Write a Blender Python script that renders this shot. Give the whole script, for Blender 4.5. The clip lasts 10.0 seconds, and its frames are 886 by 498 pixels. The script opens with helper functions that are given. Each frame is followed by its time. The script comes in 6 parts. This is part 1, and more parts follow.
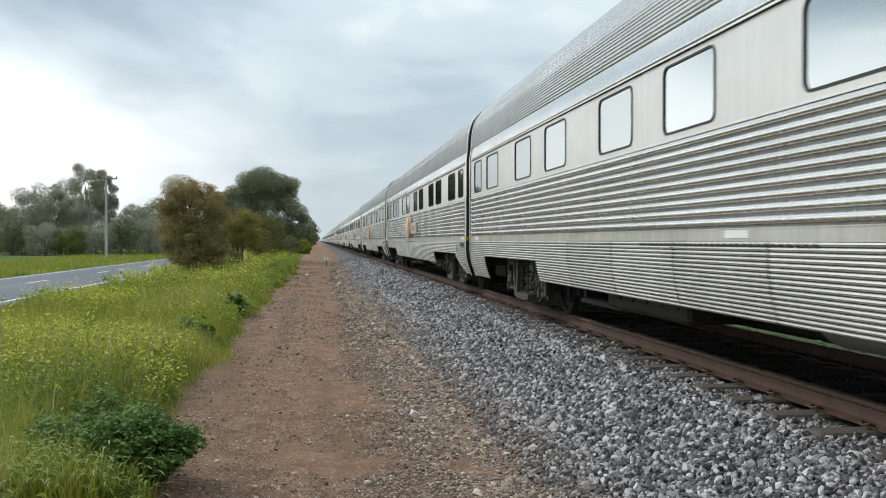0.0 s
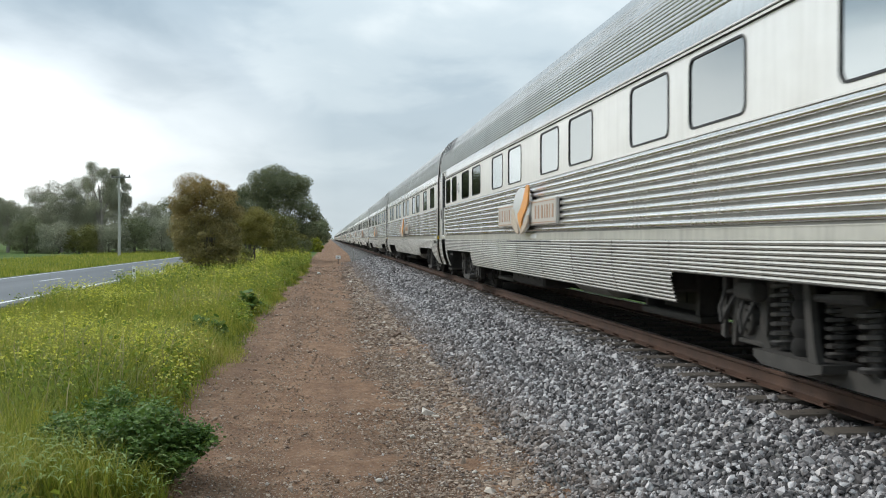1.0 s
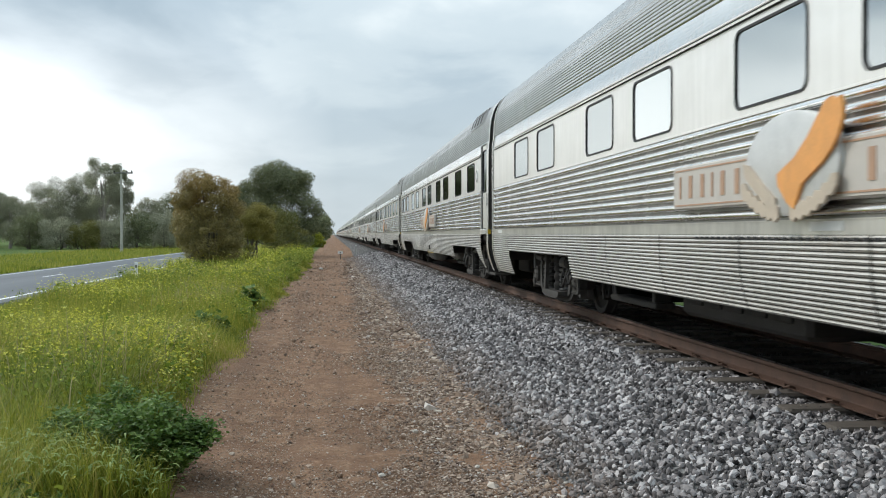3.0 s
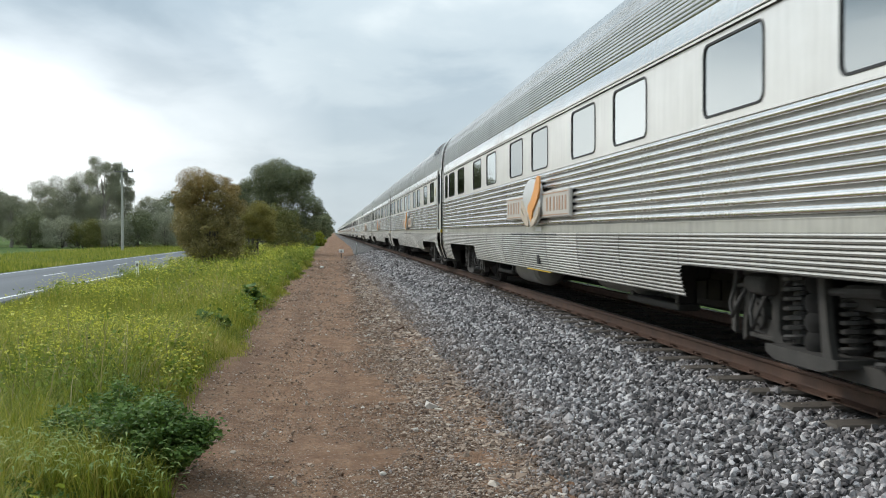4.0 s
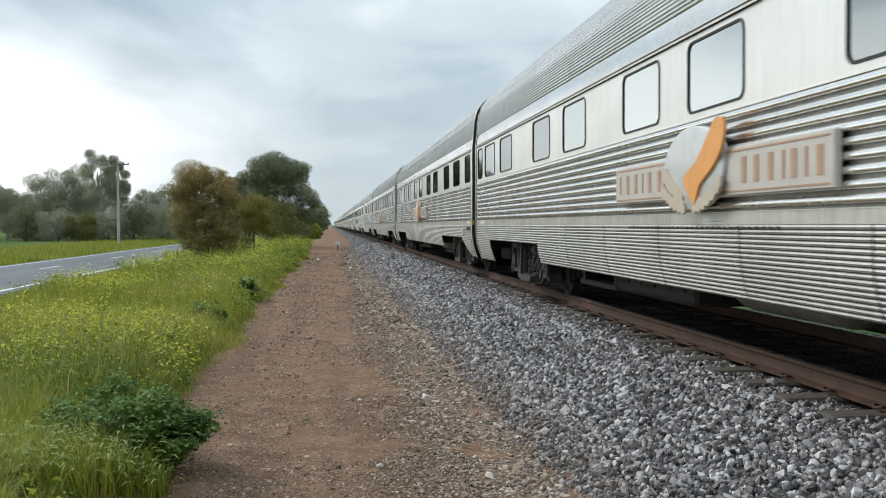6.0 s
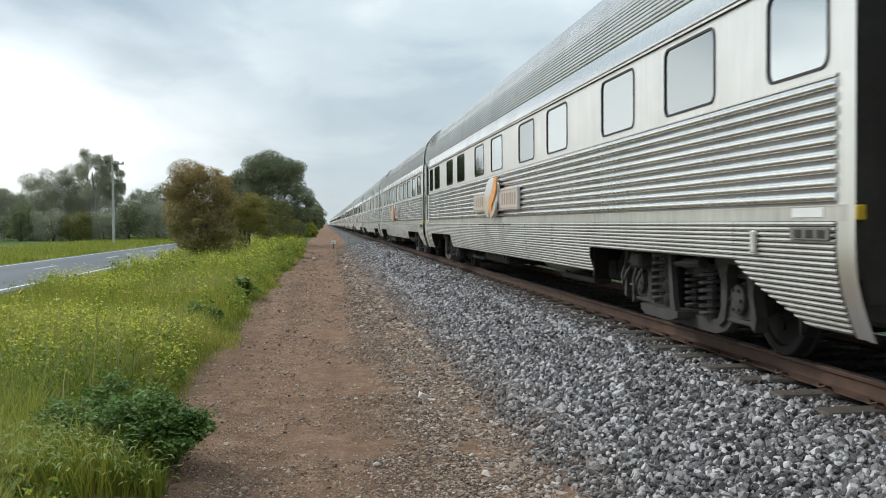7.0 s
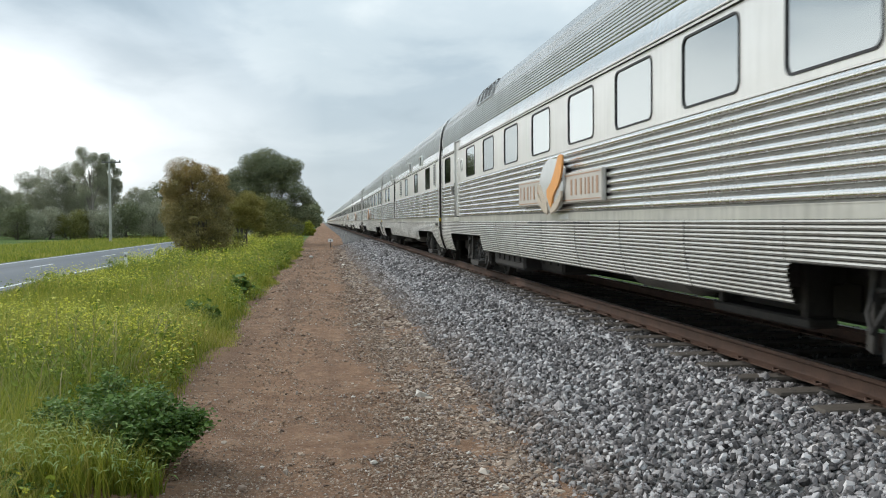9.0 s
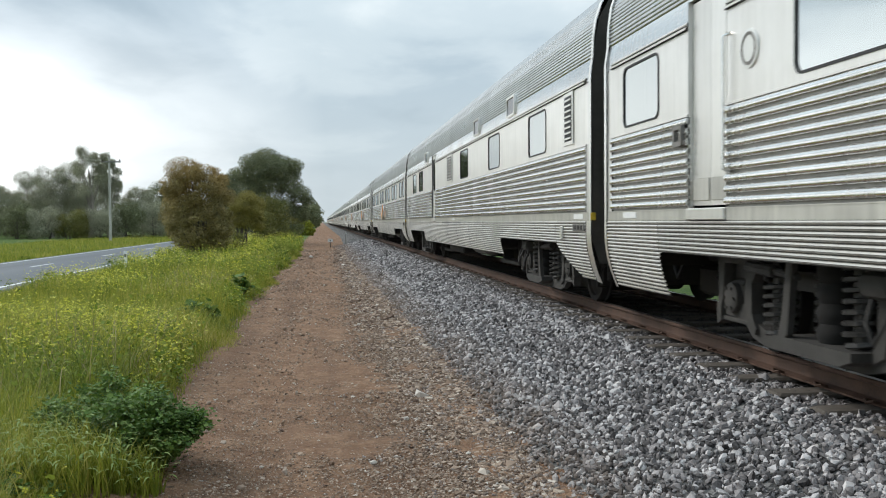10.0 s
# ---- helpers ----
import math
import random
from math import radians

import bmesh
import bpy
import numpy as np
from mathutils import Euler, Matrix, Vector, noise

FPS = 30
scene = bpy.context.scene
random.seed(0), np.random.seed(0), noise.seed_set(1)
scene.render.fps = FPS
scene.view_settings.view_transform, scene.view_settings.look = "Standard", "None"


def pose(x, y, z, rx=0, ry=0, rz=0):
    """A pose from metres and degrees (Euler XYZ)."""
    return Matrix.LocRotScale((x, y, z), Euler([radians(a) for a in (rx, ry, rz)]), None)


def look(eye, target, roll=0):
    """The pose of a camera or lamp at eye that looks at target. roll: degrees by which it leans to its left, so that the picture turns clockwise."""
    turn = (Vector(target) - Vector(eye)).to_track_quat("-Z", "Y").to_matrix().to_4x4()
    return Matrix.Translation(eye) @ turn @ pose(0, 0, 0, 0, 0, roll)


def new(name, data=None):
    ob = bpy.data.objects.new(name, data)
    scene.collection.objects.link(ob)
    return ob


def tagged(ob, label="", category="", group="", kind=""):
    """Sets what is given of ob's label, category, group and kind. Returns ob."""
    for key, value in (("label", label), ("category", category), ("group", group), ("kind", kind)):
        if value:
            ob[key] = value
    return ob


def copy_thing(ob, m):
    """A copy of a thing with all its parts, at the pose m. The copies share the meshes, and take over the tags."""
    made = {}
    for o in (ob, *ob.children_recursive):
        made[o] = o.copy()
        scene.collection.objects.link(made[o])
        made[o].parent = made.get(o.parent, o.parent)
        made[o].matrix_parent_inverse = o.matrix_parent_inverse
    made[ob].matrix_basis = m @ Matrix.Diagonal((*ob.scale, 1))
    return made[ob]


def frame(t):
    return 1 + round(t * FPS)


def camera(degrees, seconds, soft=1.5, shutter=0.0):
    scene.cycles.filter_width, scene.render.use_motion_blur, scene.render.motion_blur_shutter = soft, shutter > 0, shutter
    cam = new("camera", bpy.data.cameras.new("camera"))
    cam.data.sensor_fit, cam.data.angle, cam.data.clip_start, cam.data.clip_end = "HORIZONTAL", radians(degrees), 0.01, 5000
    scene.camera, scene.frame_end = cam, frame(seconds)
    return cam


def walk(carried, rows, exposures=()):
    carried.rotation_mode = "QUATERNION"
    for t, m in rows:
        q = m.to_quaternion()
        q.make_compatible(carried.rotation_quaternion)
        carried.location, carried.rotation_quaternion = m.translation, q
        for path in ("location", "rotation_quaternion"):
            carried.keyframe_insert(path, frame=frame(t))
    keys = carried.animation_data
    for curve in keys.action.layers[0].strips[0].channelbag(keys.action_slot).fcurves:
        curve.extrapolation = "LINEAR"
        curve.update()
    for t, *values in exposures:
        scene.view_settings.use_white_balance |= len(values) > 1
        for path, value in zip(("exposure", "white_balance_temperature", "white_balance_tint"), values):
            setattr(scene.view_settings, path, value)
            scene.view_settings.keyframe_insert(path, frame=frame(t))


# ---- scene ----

# ---- camera ----
cam = camera(49.5, 10.0, soft=1.0, shutter=0.1)
EYE = (0.0, 0.0, 1.72)
F = 1700.0            # focal length in widths of 1568
VPX, VPY = 563.0, 426.0
# seconds, shift of the view sideways, shift up, lean
SWAY = [
    (0, 0.00, 0.00, 0.000),
    (0.5, 10.70, -0.95, -0.021),
    (1, 20.99, -2.74, 0.040),
    (1.5, 24.40, -3.99, 0.025),
    (2, 24.08, -6.37, 0.066),
    (2.5, 23.78, -9.41, -0.020),
    (4, 26.28, -14.34, -0.132),
    (4.5, 27.95, -16.46, -0.082),
    (5, 26.53, -20.60, -0.108),
    (5.5, 24.16, -24.81, -0.149),
    (7, 12.37, -30.97, -0.473),
    (7.5, 12.20, -31.36, -0.545),
    (8, 10.65, -31.74, -0.575),
    (8.5, 9.10, -32.72, -0.582),
    (9, 7.39, -34.36, -0.511),
    (9.5, 7.15, -34.46, -0.530),
    (10, 7.11, -34.10, -0.416),
]


def cam_pose(dx, dy, lean):
    yaw = math.atan2(784 - VPX - dx, F)
    pitch = math.atan2(VPY + dy - 441, F)
    eye = Vector(EYE)
    way = Vector((math.sin(yaw) * math.cos(pitch), math.cos(yaw) * math.cos(pitch), math.sin(pitch)))
    return look(eye, eye + way * 10, lean)


walk(cam, [(t, cam_pose(dx, dy, r)) for t, dx, dy, r in SWAY])

# ---- world and light ----
SUN_EL, SUN_AZ = 38.0, -58.0
world = bpy.data.worlds.new("world")
scene.world = world
world.use_nodes = True
wt = world.node_tree
wt.nodes.clear()


def N(tree, kind, **props):
    n = tree.nodes.new(kind)
    for k, v in props.items():
        if k == "inputs":
            for i, val in v.items():
                n.inputs[i].default_value = val
        elif k == "op":
            n.operation = v
        elif k == "blend":
            n.blend_type = v
        elif k == "dtype":
            n.data_type = v
    return n


def math_node(tree, op, a, b=None, c=None, clamp=False):
    n = tree.nodes.new("ShaderNodeMath")
    n.operation = op
    n.use_clamp = clamp
    for i, v in enumerate((a, b, c)):
        if v is None:
            continue
        if isinstance(v, (int, float)):
            n.inputs[i].default_value = v
        else:
            tree.links.new(v, n.inputs[i])
    return n.outputs[0]


def ramp(tree, fac, stops, interp="LINEAR"):
    n = tree.nodes.new("ShaderNodeValToRGB")
    n.color_ramp.interpolation = interp
    el = n.color_ramp.elements
    while len(el) < len(stops):
        el.new(0.5)
    for e, (p, col) in zip(el, stops):
        e.position = p
        e.color = (*col, 1) if len(col) == 3 else col
    tree.links.new(fac, n.inputs[0])
    return n.outputs[0]


def mixc(tree, fac, a, b, blend="MIX"):
    n = tree.nodes.new("ShaderNodeMix")
    n.data_type = "RGBA"
    n.blend_type = blend
    for sock, v in ((n.inputs[0], fac), (n.inputs[6], a), (n.inputs[7], b)):
        if isinstance(v, (int, float)):
            sock.default_value = v
        elif isinstance(v, tuple):
            sock.default_value = (*v, 1)
        else:
            tree.links.new(v, sock)
    return n.outputs[2]


def noise_tex(tree, vec, scale, detail=4, rough=0.55, distort=0.0):
    n = tree.nodes.new("ShaderNodeTexNoise")
    n.inputs["Scale"].default_value = scale
    n.inputs["Detail"].default_value = detail
    n.inputs["Roughness"].default_value = rough
    n.inputs["Distortion"].default_value = distort
    if vec is not None:
        tree.links.new(vec, n.inputs["Vector"])
    return n.outputs[0]


def mapping(tree, vec, scale=(1, 1, 1), loc=(0, 0, 0), rot=(0, 0, 0)):
    n = tree.nodes.new("ShaderNodeMapping")
    n.inputs["Scale"].default_value = scale
    n.inputs["Location"].default_value = loc
    n.inputs["Rotation"].default_value = rot
    tree.links.new(vec, n.inputs["Vector"])
    return n.outputs[0]


def build_sky():
    """A cloudy sky: clear-sky light behind a broken deck of cloud, on a plane overhead."""
    co = wt.nodes.new("ShaderNodeTexCoord").outputs["Generated"]
    sep = wt.nodes.new("ShaderNodeSeparateXYZ")
    wt.links.new(co, sep.inputs[0])
    up = math_node(wt, "MAXIMUM", sep.outputs[2], 0.0)
    h = math_node(wt, "ADD", up, 0.2)
    px = math_node(wt, "DIVIDE", sep.outputs[0], h)
    py = math_node(wt, "DIVIDE", sep.outputs[1], h)
    comb = wt.nodes.new("ShaderNodeCombineXYZ")
    wt.links.new(px, comb.inputs[0])
    wt.links.new(py, comb.inputs[1])
    big = noise_tex(wt, mapping(wt, comb.outputs[0], (0.9, 0.55, 1), (3.1, 1.4, 0)), 0.9, 3, 0.45, 0.3)
    fine = noise_tex(wt, mapping(wt, comb.outputs[0], (1.3, 1.0, 1), (0.4, 2.2, 0)), 2.0, 5, 0.5, 0.3)
    cl = math_node(wt, "ADD", math_node(wt, "MULTIPLY", big, 0.72), math_node(wt, "MULTIPLY", fine, 0.28))
    cloud = ramp(wt, cl, [(0.38, (0.29, 0.385, 0.46)), (0.47, (0.40, 0.50, 0.575)), (0.54, (0.55, 0.645, 0.70)), (0.64, (0.80, 0.87, 0.89))], "EASE")
    # the light side of the sky, where the sun stands behind the cloud
    az = radians(SUN_AZ)
    d = math_node(wt, "ADD", math_node(wt, "MULTIPLY", sep.outputs[0], math.sin(az)), math_node(wt, "MULTIPLY", sep.outputs[1], math.cos(az)))
    low = math_node(wt, "MULTIPLY_ADD", up, -6.5, 1.55, clamp=True)
    glow = math_node(wt, "MULTIPLY", math_node(wt, "MULTIPLY_ADD", d, 4.2, -2.2, clamp=True), low)
    glow = math_node(wt, "MULTIPLY", glow, math_node(wt, "MULTIPLY_ADD", cl, 3.2, -0.6, clamp=True), clamp=True)
    col = mixc(wt, glow, cloud, (1.42, 1.45, 1.45))
    # pale haze low down
    haze = math_node(wt, "MULTIPLY_ADD", up, -4.6, 0.85, clamp=True)
    col = mixc(wt, haze, col, (0.70, 0.79, 0.835))
    col = mixc(wt, math_node(wt, "MULTIPLY", haze, glow), col, (1.42, 1.45, 1.45))
    # an overcast sky is brighter overhead than at the horizon
    lift = math_node(wt, "MULTIPLY_ADD", up, 1.5, 1.0)
    col = mixc(wt, 1.0, col, lift, "MULTIPLY")
    sky = wt.nodes.new("ShaderNodeTexSky")
    sky.sky_type = "NISHITA"
    sky.sun_disc = False
    sky.sun_elevation = radians(SUN_EL)
    sky.sun_rotation = radians(SUN_AZ)
    bg1 = wt.nodes.new("ShaderNodeBackground")
    bg1.inputs["Strength"].default_value = 0.05
    wt.links.new(sky.outputs[0], bg1.inputs["Color"])
    bg2 = wt.nodes.new("ShaderNodeBackground")
    bg2.inputs["Strength"].default_value = 1.0
    wt.links.new(col, bg2.inputs["Color"])
    mix = wt.nodes.new("ShaderNodeMixShader")
    mix.inputs[0].default_value = 0.9
    wt.links.new(bg1.outputs[0], mix.inputs[1])
    wt.links.new(bg2.outputs[0], mix.inputs[2])
    out = wt.nodes.new("ShaderNodeOutputWorld")
    wt.links.new(mix.outputs[0], out.inputs["Surface"])


build_sky()
sun = new("sun", bpy.data.lights.new("sun", "SUN"))
sun.data.energy = 1.7
sun.data.angle = radians(14)
sun.data.color = (1.0, 0.96, 0.9)
sd = Vector((math.sin(radians(SUN_AZ)) * math.cos(radians(SUN_EL)), math.cos(radians(SUN_AZ)) * math.cos(radians(SUN_EL)), math.sin(radians(SUN_EL))))
sun.matrix_world = look(sd * 50, (0, 0, 0))


# ---- materials ----
def material(name):
    m = bpy.data.materials.new(name)
    m.use_nodes = True
    t = m.node_tree
    return m, t, t.nodes["Principled BSDF"]


def bump(t, b, height, strength, dist):
    n = t.nodes.new("ShaderNodeBump")
    n.inputs["Strength"].default_value = strength
    n.inputs["Distance"].default_value = dist
    t.links.new(height, n.inputs["Height"])
    t.links.new(n.outputs[0], b.inputs["Normal"])


def obj_co(t):
    return t.nodes.new("ShaderNodeTexCoord").outputs["Object"]


def world_co(t):
    return t.nodes.new("ShaderNodeNewGeometry").outputs["Position"]


def obj_random(t):
    return t.nodes.new("ShaderNodeObjectInfo").outputs["Random"]


def island_random(t):
    return t.nodes.new("ShaderNodeNewGeometry").outputs["Random Per Island"]


def simple(name, col, rough=0.6, metal=0.0, vary=0.25, scale=6.0, bump_d=0.002, stretch=(1, 1, 1)):
    m, t, b = material(name)
    co = mapping(t, obj_co(t), stretch)
    n1 = noise_tex(t, co, scale, 5)
    n2 = noise_tex(t, co, scale * 9, 3)
    f = math_node(t, "ADD", math_node(t, "MULTIPLY", n1, 0.65), math_node(t, "MULTIPLY", n2, 0.35))
    lo = tuple(max(0, c * (1 - vary)) for c in col)
    hi = tuple(min(1, c * (1 + vary)) for c in col)
    t.links.new(ramp(t, f, [(0.3, lo), (0.7, hi)]), b.inputs["Base Color"])
    b.inputs["Metallic"].default_value = metal
    rr = math_node(t, "MULTIPLY_ADD", f, 0.3, rough - 0.15, clamp=True)
    t.links.new(rr, b.inputs["Roughness"])
    if bump_d:
        bump(t, b, n2, 0.4, bump_d)
    return m


def steel(name, col, rough, streak=0.12, dirt=0.25, metal=1.0):
    """Stainless sheet: brushed along the car, with vertical rain streaks and some dust."""
    m, t, b = material(name)
    co = obj_co(t)
    brush = noise_tex(t, mapping(t, co, (1, 0.6, 40)), 6.0, 3)
    rain = noise_tex(t, mapping(t, co, (1, 7, 0.5)), 2.0, 5, 0.65)
    blot = noise_tex(t, mapping(t, co, (1, 1, 1.6)), 1.1, 5, 0.6)
    f = math_node(t, "ADD", math_node(t, "MULTIPLY", rain, 0.5), math_node(t, "MULTIPLY", blot, 0.5))
    c1 = ramp(t, f, [(0.32, tuple(c * (1 - dirt) for c in col)), (0.6, col)])
    tone = math_node(t, "MULTIPLY_ADD", obj_random(t), 0.17, 0.83)
    c1 = mixc(t, 1.0, c1, tone, "MULTIPLY")
    t.links.new(c1, b.inputs["Base Color"])
    b.inputs["Metallic"].default_value = metal
    r = math_node(t, "ADD", math_node(t, "MULTIPLY_ADD", f, -0.35, rough + 0.17), math_node(t, "MULTIPLY", brush, streak), clamp=True)
    t.links.new(r, b.inputs["Roughness"])
    bump(t, b, math_node(t, "ADD", blot, math_node(t, "MULTIPLY", brush, 0.03)), 0.12, 0.02)
    return m


M_FLUTE = steel("stainless_fluting", (0.96, 0.94, 0.91), 0.20)
M_PANEL = steel("stainless_panel", (0.93, 0.905, 0.86), 0.36, dirt=0.12)
# dull steel between the ribs, its colour darkened to stand for shade
M_RECESS = steel("dull_shaded_hollow_steel", (0.33, 0.32, 0.305), 0.40)
M_ROOF = steel("stainless_roof", (0.66, 0.67, 0.67), 0.26)
M_SKIRT = steel("stainless_skirt", (0.74, 0.715, 0.66), 0.34, dirt=0.34, metal=0.72)
M_DARK = simple("black_rubber", (0.02, 0.02, 0.021), 0.6, vary=0.4)
# grimy iron; also paints the shade in the rain gutter
M_GRIME_SHADE = simple("grimy_iron_shade_black", (0.028, 0.025, 0.023), 0.75, vary=0.5, scale=8, bump_d=0.004)
M_BOGIE = simple("dusty_cast_steel", (0.040, 0.037, 0.034), 0.7, 0.1, vary=0.5, scale=9, bump_d=0.004)
M_WHEEL = simple("worn_wheel_steel", (0.020, 0.018, 0.016), 0.75, 0.1, vary=0.4)
M_END = simple("sooty_end_wall", (0.055, 0.05, 0.043), 0.6, vary=0.35, scale=3)
M_WHITE = simple("white_paint", (0.78, 0.78, 0.76), 0.5, vary=0.06)
M_YELLOW = simple("yellow_paint", (0.62, 0.42, 0.03), 0.5, vary=0.25)
# dark colour standing for the shade between the skirt ribs
M_GROOVE = simple("shade_dark_groove", (0.075, 0.069, 0.062), 0.85, vary=0.4)
M_CREAM = simple("cream_board", (0.54, 0.50, 0.45), 0.45, vary=0.1)
M_ORANGE = simple("orange_paint", (0.80, 0.36, 0.10), 0.5, vary=0.15)
M_TANPALE = simple("pale_tan_paint", (0.55, 0.46, 0.36), 0.5, vary=0.12)
M_TAN = simple("brown_letter_paint", (0.46, 0.28, 0.18), 0.5, vary=0.15)
M_RUST = simple("rusty_rail", (0.095, 0.053, 0.036), 0.75, 0.25, vary=0.45, scale=5, bump_d=0.003)
M_RAILTOP = simple("polished_rail_head", (0.42, 0.40, 0.38), 0.3, 0.9, vary=0.2)
M_CONC = simple("grey_concrete", (0.28, 0.26, 0.235), 0.85, vary=0.25, bump_d=0.003)
# dark colour stands in for the dim space behind the windows
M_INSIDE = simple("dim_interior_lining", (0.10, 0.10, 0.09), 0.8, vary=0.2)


def glass_mat():
    m, t, b = material("tinted_mirror_glass")
    t.nodes.remove(b)
    gl = t.nodes.new("ShaderNodeBsdfGlossy")
    gl.inputs["Roughness"].default_value = 0.03
    rnd = math_node(t, "MULTIPLY_ADD", obj_random(t), 0.34, 0.52)
    cm = t.nodes.new("ShaderNodeCombineColor")
    for i, k in enumerate((0.96, 1.0, 0.99)):
        t.links.new(math_node(t, "MULTIPLY", rnd, k), cm.inputs[i])
    t.links.new(cm.outputs[0], gl.inputs["Color"])
    bn = t.nodes.new("ShaderNodeBump")
    bn.inputs["Strength"].default_value = 0.08
    bn.inputs["Distance"].default_value = 0.02
    t.links.new(noise_tex(t, obj_co(t), 1.6, 1), bn.inputs["Height"])
    t.links.new(bn.outputs[0], gl.inputs["Normal"])
    tr = t.nodes.new("ShaderNodeBsdfTransparent")
    tr.inputs["Color"].default_value = (0.45, 0.5, 0.48, 1)
    mx = t.nodes.new("ShaderNodeMixShader")
    mx.inputs[0].default_value = 0.88
    t.links.new(tr.outputs[0], mx.inputs[1])
    t.links.new(gl.outputs[0], mx.inputs[2])
    t.links.new(mx.outputs[0], t.nodes["Material Output"].inputs["Surface"])
    return m


M_GLASS = glass_mat()


# ---- mesh helpers ----
class Mesh:
    def __init__(self):
        self.v, self.f = [], []

    def vert(self, *p):
        self.v.append(p)
        return len(self.v) - 1

    def quad(self, a, b, c, d):
        i = len(self.v)
        self.v += [a, b, c, d]
        self.f.append((i, i + 1, i + 2, i + 3))

    def box(self, x0, x1, y0, y1, z0, z1, ch=0.0):
        """A box, its edges chamfered by ch."""
        if ch <= 0:
            i = len(self.v)
            self.v += [(x, y, z) for z in (z0, z1) for y in (y0, y1) for x in (x0, x1)]
            self.f += [tuple(i + k for k in q) for q in ((0, 2, 3, 1), (4, 5, 7, 6), (0, 1, 5, 4), (2, 6, 7, 3), (0, 4, 6, 2), (1, 3, 7, 5))]
            return self
        rings = []
        for z, e in ((z0, ch), (z0 + ch, 0), (z1 - ch, 0), (z1, ch)):
            c = ch
            pts = [(x0 + e + c, y0 + e), (x1 - e - c, y0 + e), (x1 - e, y0 + e + c), (x1 - e, y1 - e - c), (x1 - e - c, y1 - e), (x0 + e + c, y1 - e), (x0 + e, y1 - e - c), (x0 + e, y0 + e + c)]
            rings.append([self.vert(px, py, z) for px, py in pts])
        for r0, r1 in zip(rings, rings[1:]):
            for k in range(8):
                self.f.append((r0[k], r0[(k + 1) % 8], r1[(k + 1) % 8], r1[k]))
        self.f.append(tuple(reversed(rings[0])))
        self.f.append(tuple(rings[-1]))
        return self

    def tube(self, pts, r, n=8, close=True):
        """A round bar along the points."""
        rings = []
        pts = [Vector(p) for p in pts]
        for i, p in enumerate(pts):
            d = (pts[min(i + 1, len(pts) - 1)] - pts[max(i - 1, 0)]).normalized()
            a = d.orthogonal().normalized()
            if i and abs(d.dot(prev_a)) < 0.95:
                a = (prev_a - d * d.dot(prev_a)).normalized()
            prev_a = a
            b = d.cross(a)
            rad = r[i] if isinstance(r, (list, tuple)) else r
            rings.append([self.vert(*(p + (a * math.cos(k * 2 * math.pi / n) + b * math.sin(k * 2 * math.pi / n)) * rad)) for k in range(n)])
        for r0, r1 in zip(rings, rings[1:]):
            for k in range(n):
                self.f.append((r0[k], r0[(k + 1) % n], r1[(k + 1) % n], r1[k]))
        if close:
            self.f.append(tuple(reversed(rings[0])))
            self.f.append(tuple(rings[-1]))
        return self

    def lathe_x(self, prof, cx, cy, cz, n=28):
        """Turned about an axis along x: prof is rows of (x, radius)."""
        rings = [[self.vert(cx + x, cy + math.cos(k * 2 * math.pi / n) * r, cz + math.sin(k * 2 * math.pi / n) * r) for k in range(n)] for x, r in prof]
        for r0, r1 in zip(rings, rings[1:]):
            for k in range(n):
                self.f.append((r0[k], r0[(k + 1) % n], r1[(k + 1) % n], r1[k]))
        self.f.append(tuple(reversed(rings[0])))
        self.f.append(tuple(rings[-1]))
        return self

    def strip(self, prof, y0, y1):
        """A sheet: the profile of (x, z) drawn out along y."""
        a = [self.vert(x, y0, z) for x, z in prof]
        b = [self.vert(x, y1, z) for x, z in prof]
        for k in range(len(prof) - 1):
            self.f.append((a[k], a[k + 1], b[k + 1], b[k]))
        return self

    def prism(self, poly, x0, x1):
        """A plate in the y-z plane, from x0 to x1."""
        a = [self.vert(x0, y, z) for y, z in poly]
        b = [self.vert(x1, y, z) for y, z in poly]
        n = len(poly)
        for k in range(n):
            self.f.append((a[k], a[(k + 1) % n], b[(k + 1) % n], b[k]))
        self.f.append(tuple(reversed(a)))
        self.f.append(tuple(b))
        return self

    def data(self, name, mat, smooth=30, weld=False):
        me = bpy.data.meshes.new(name)
        me.from_pydata(self.v, [], self.f)
        if weld:
            bm = bmesh.new()
            bm.from_mesh(me)
            bmesh.ops.remove_doubles(bm, verts=bm.verts, dist=0.0005)
            bm.to_mesh(me)
            bm.free()
        me.materials.append(mat)
        if smooth:
            me.polygons.foreach_set("use_smooth", [True] * len(me.polygons))
            me.set_sharp_from_angle(angle=radians(smooth))
        me.update()
        return me


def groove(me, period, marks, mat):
    """Gives a ribbed sheet's grooves their own dark material, in place of shade."""
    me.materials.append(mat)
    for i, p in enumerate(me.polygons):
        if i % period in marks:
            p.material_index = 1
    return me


def part(name, mesh, mat, parent, label="", smooth=30):
    me = mesh if isinstance(mesh, bpy.types.Mesh) else mesh.data(name, mat, smooth)
    ob = new(name, me)
    ob.parent = parent
    if label:
        tagged(ob, label)
    return ob


def thing(name, label, category, group="", kind="", m=None):
    e = new(name)
    e.empty_display_size = 0.2
    tagged(e, label, category, group, kind)
    if m is not None:
        e.matrix_world = m
    return e


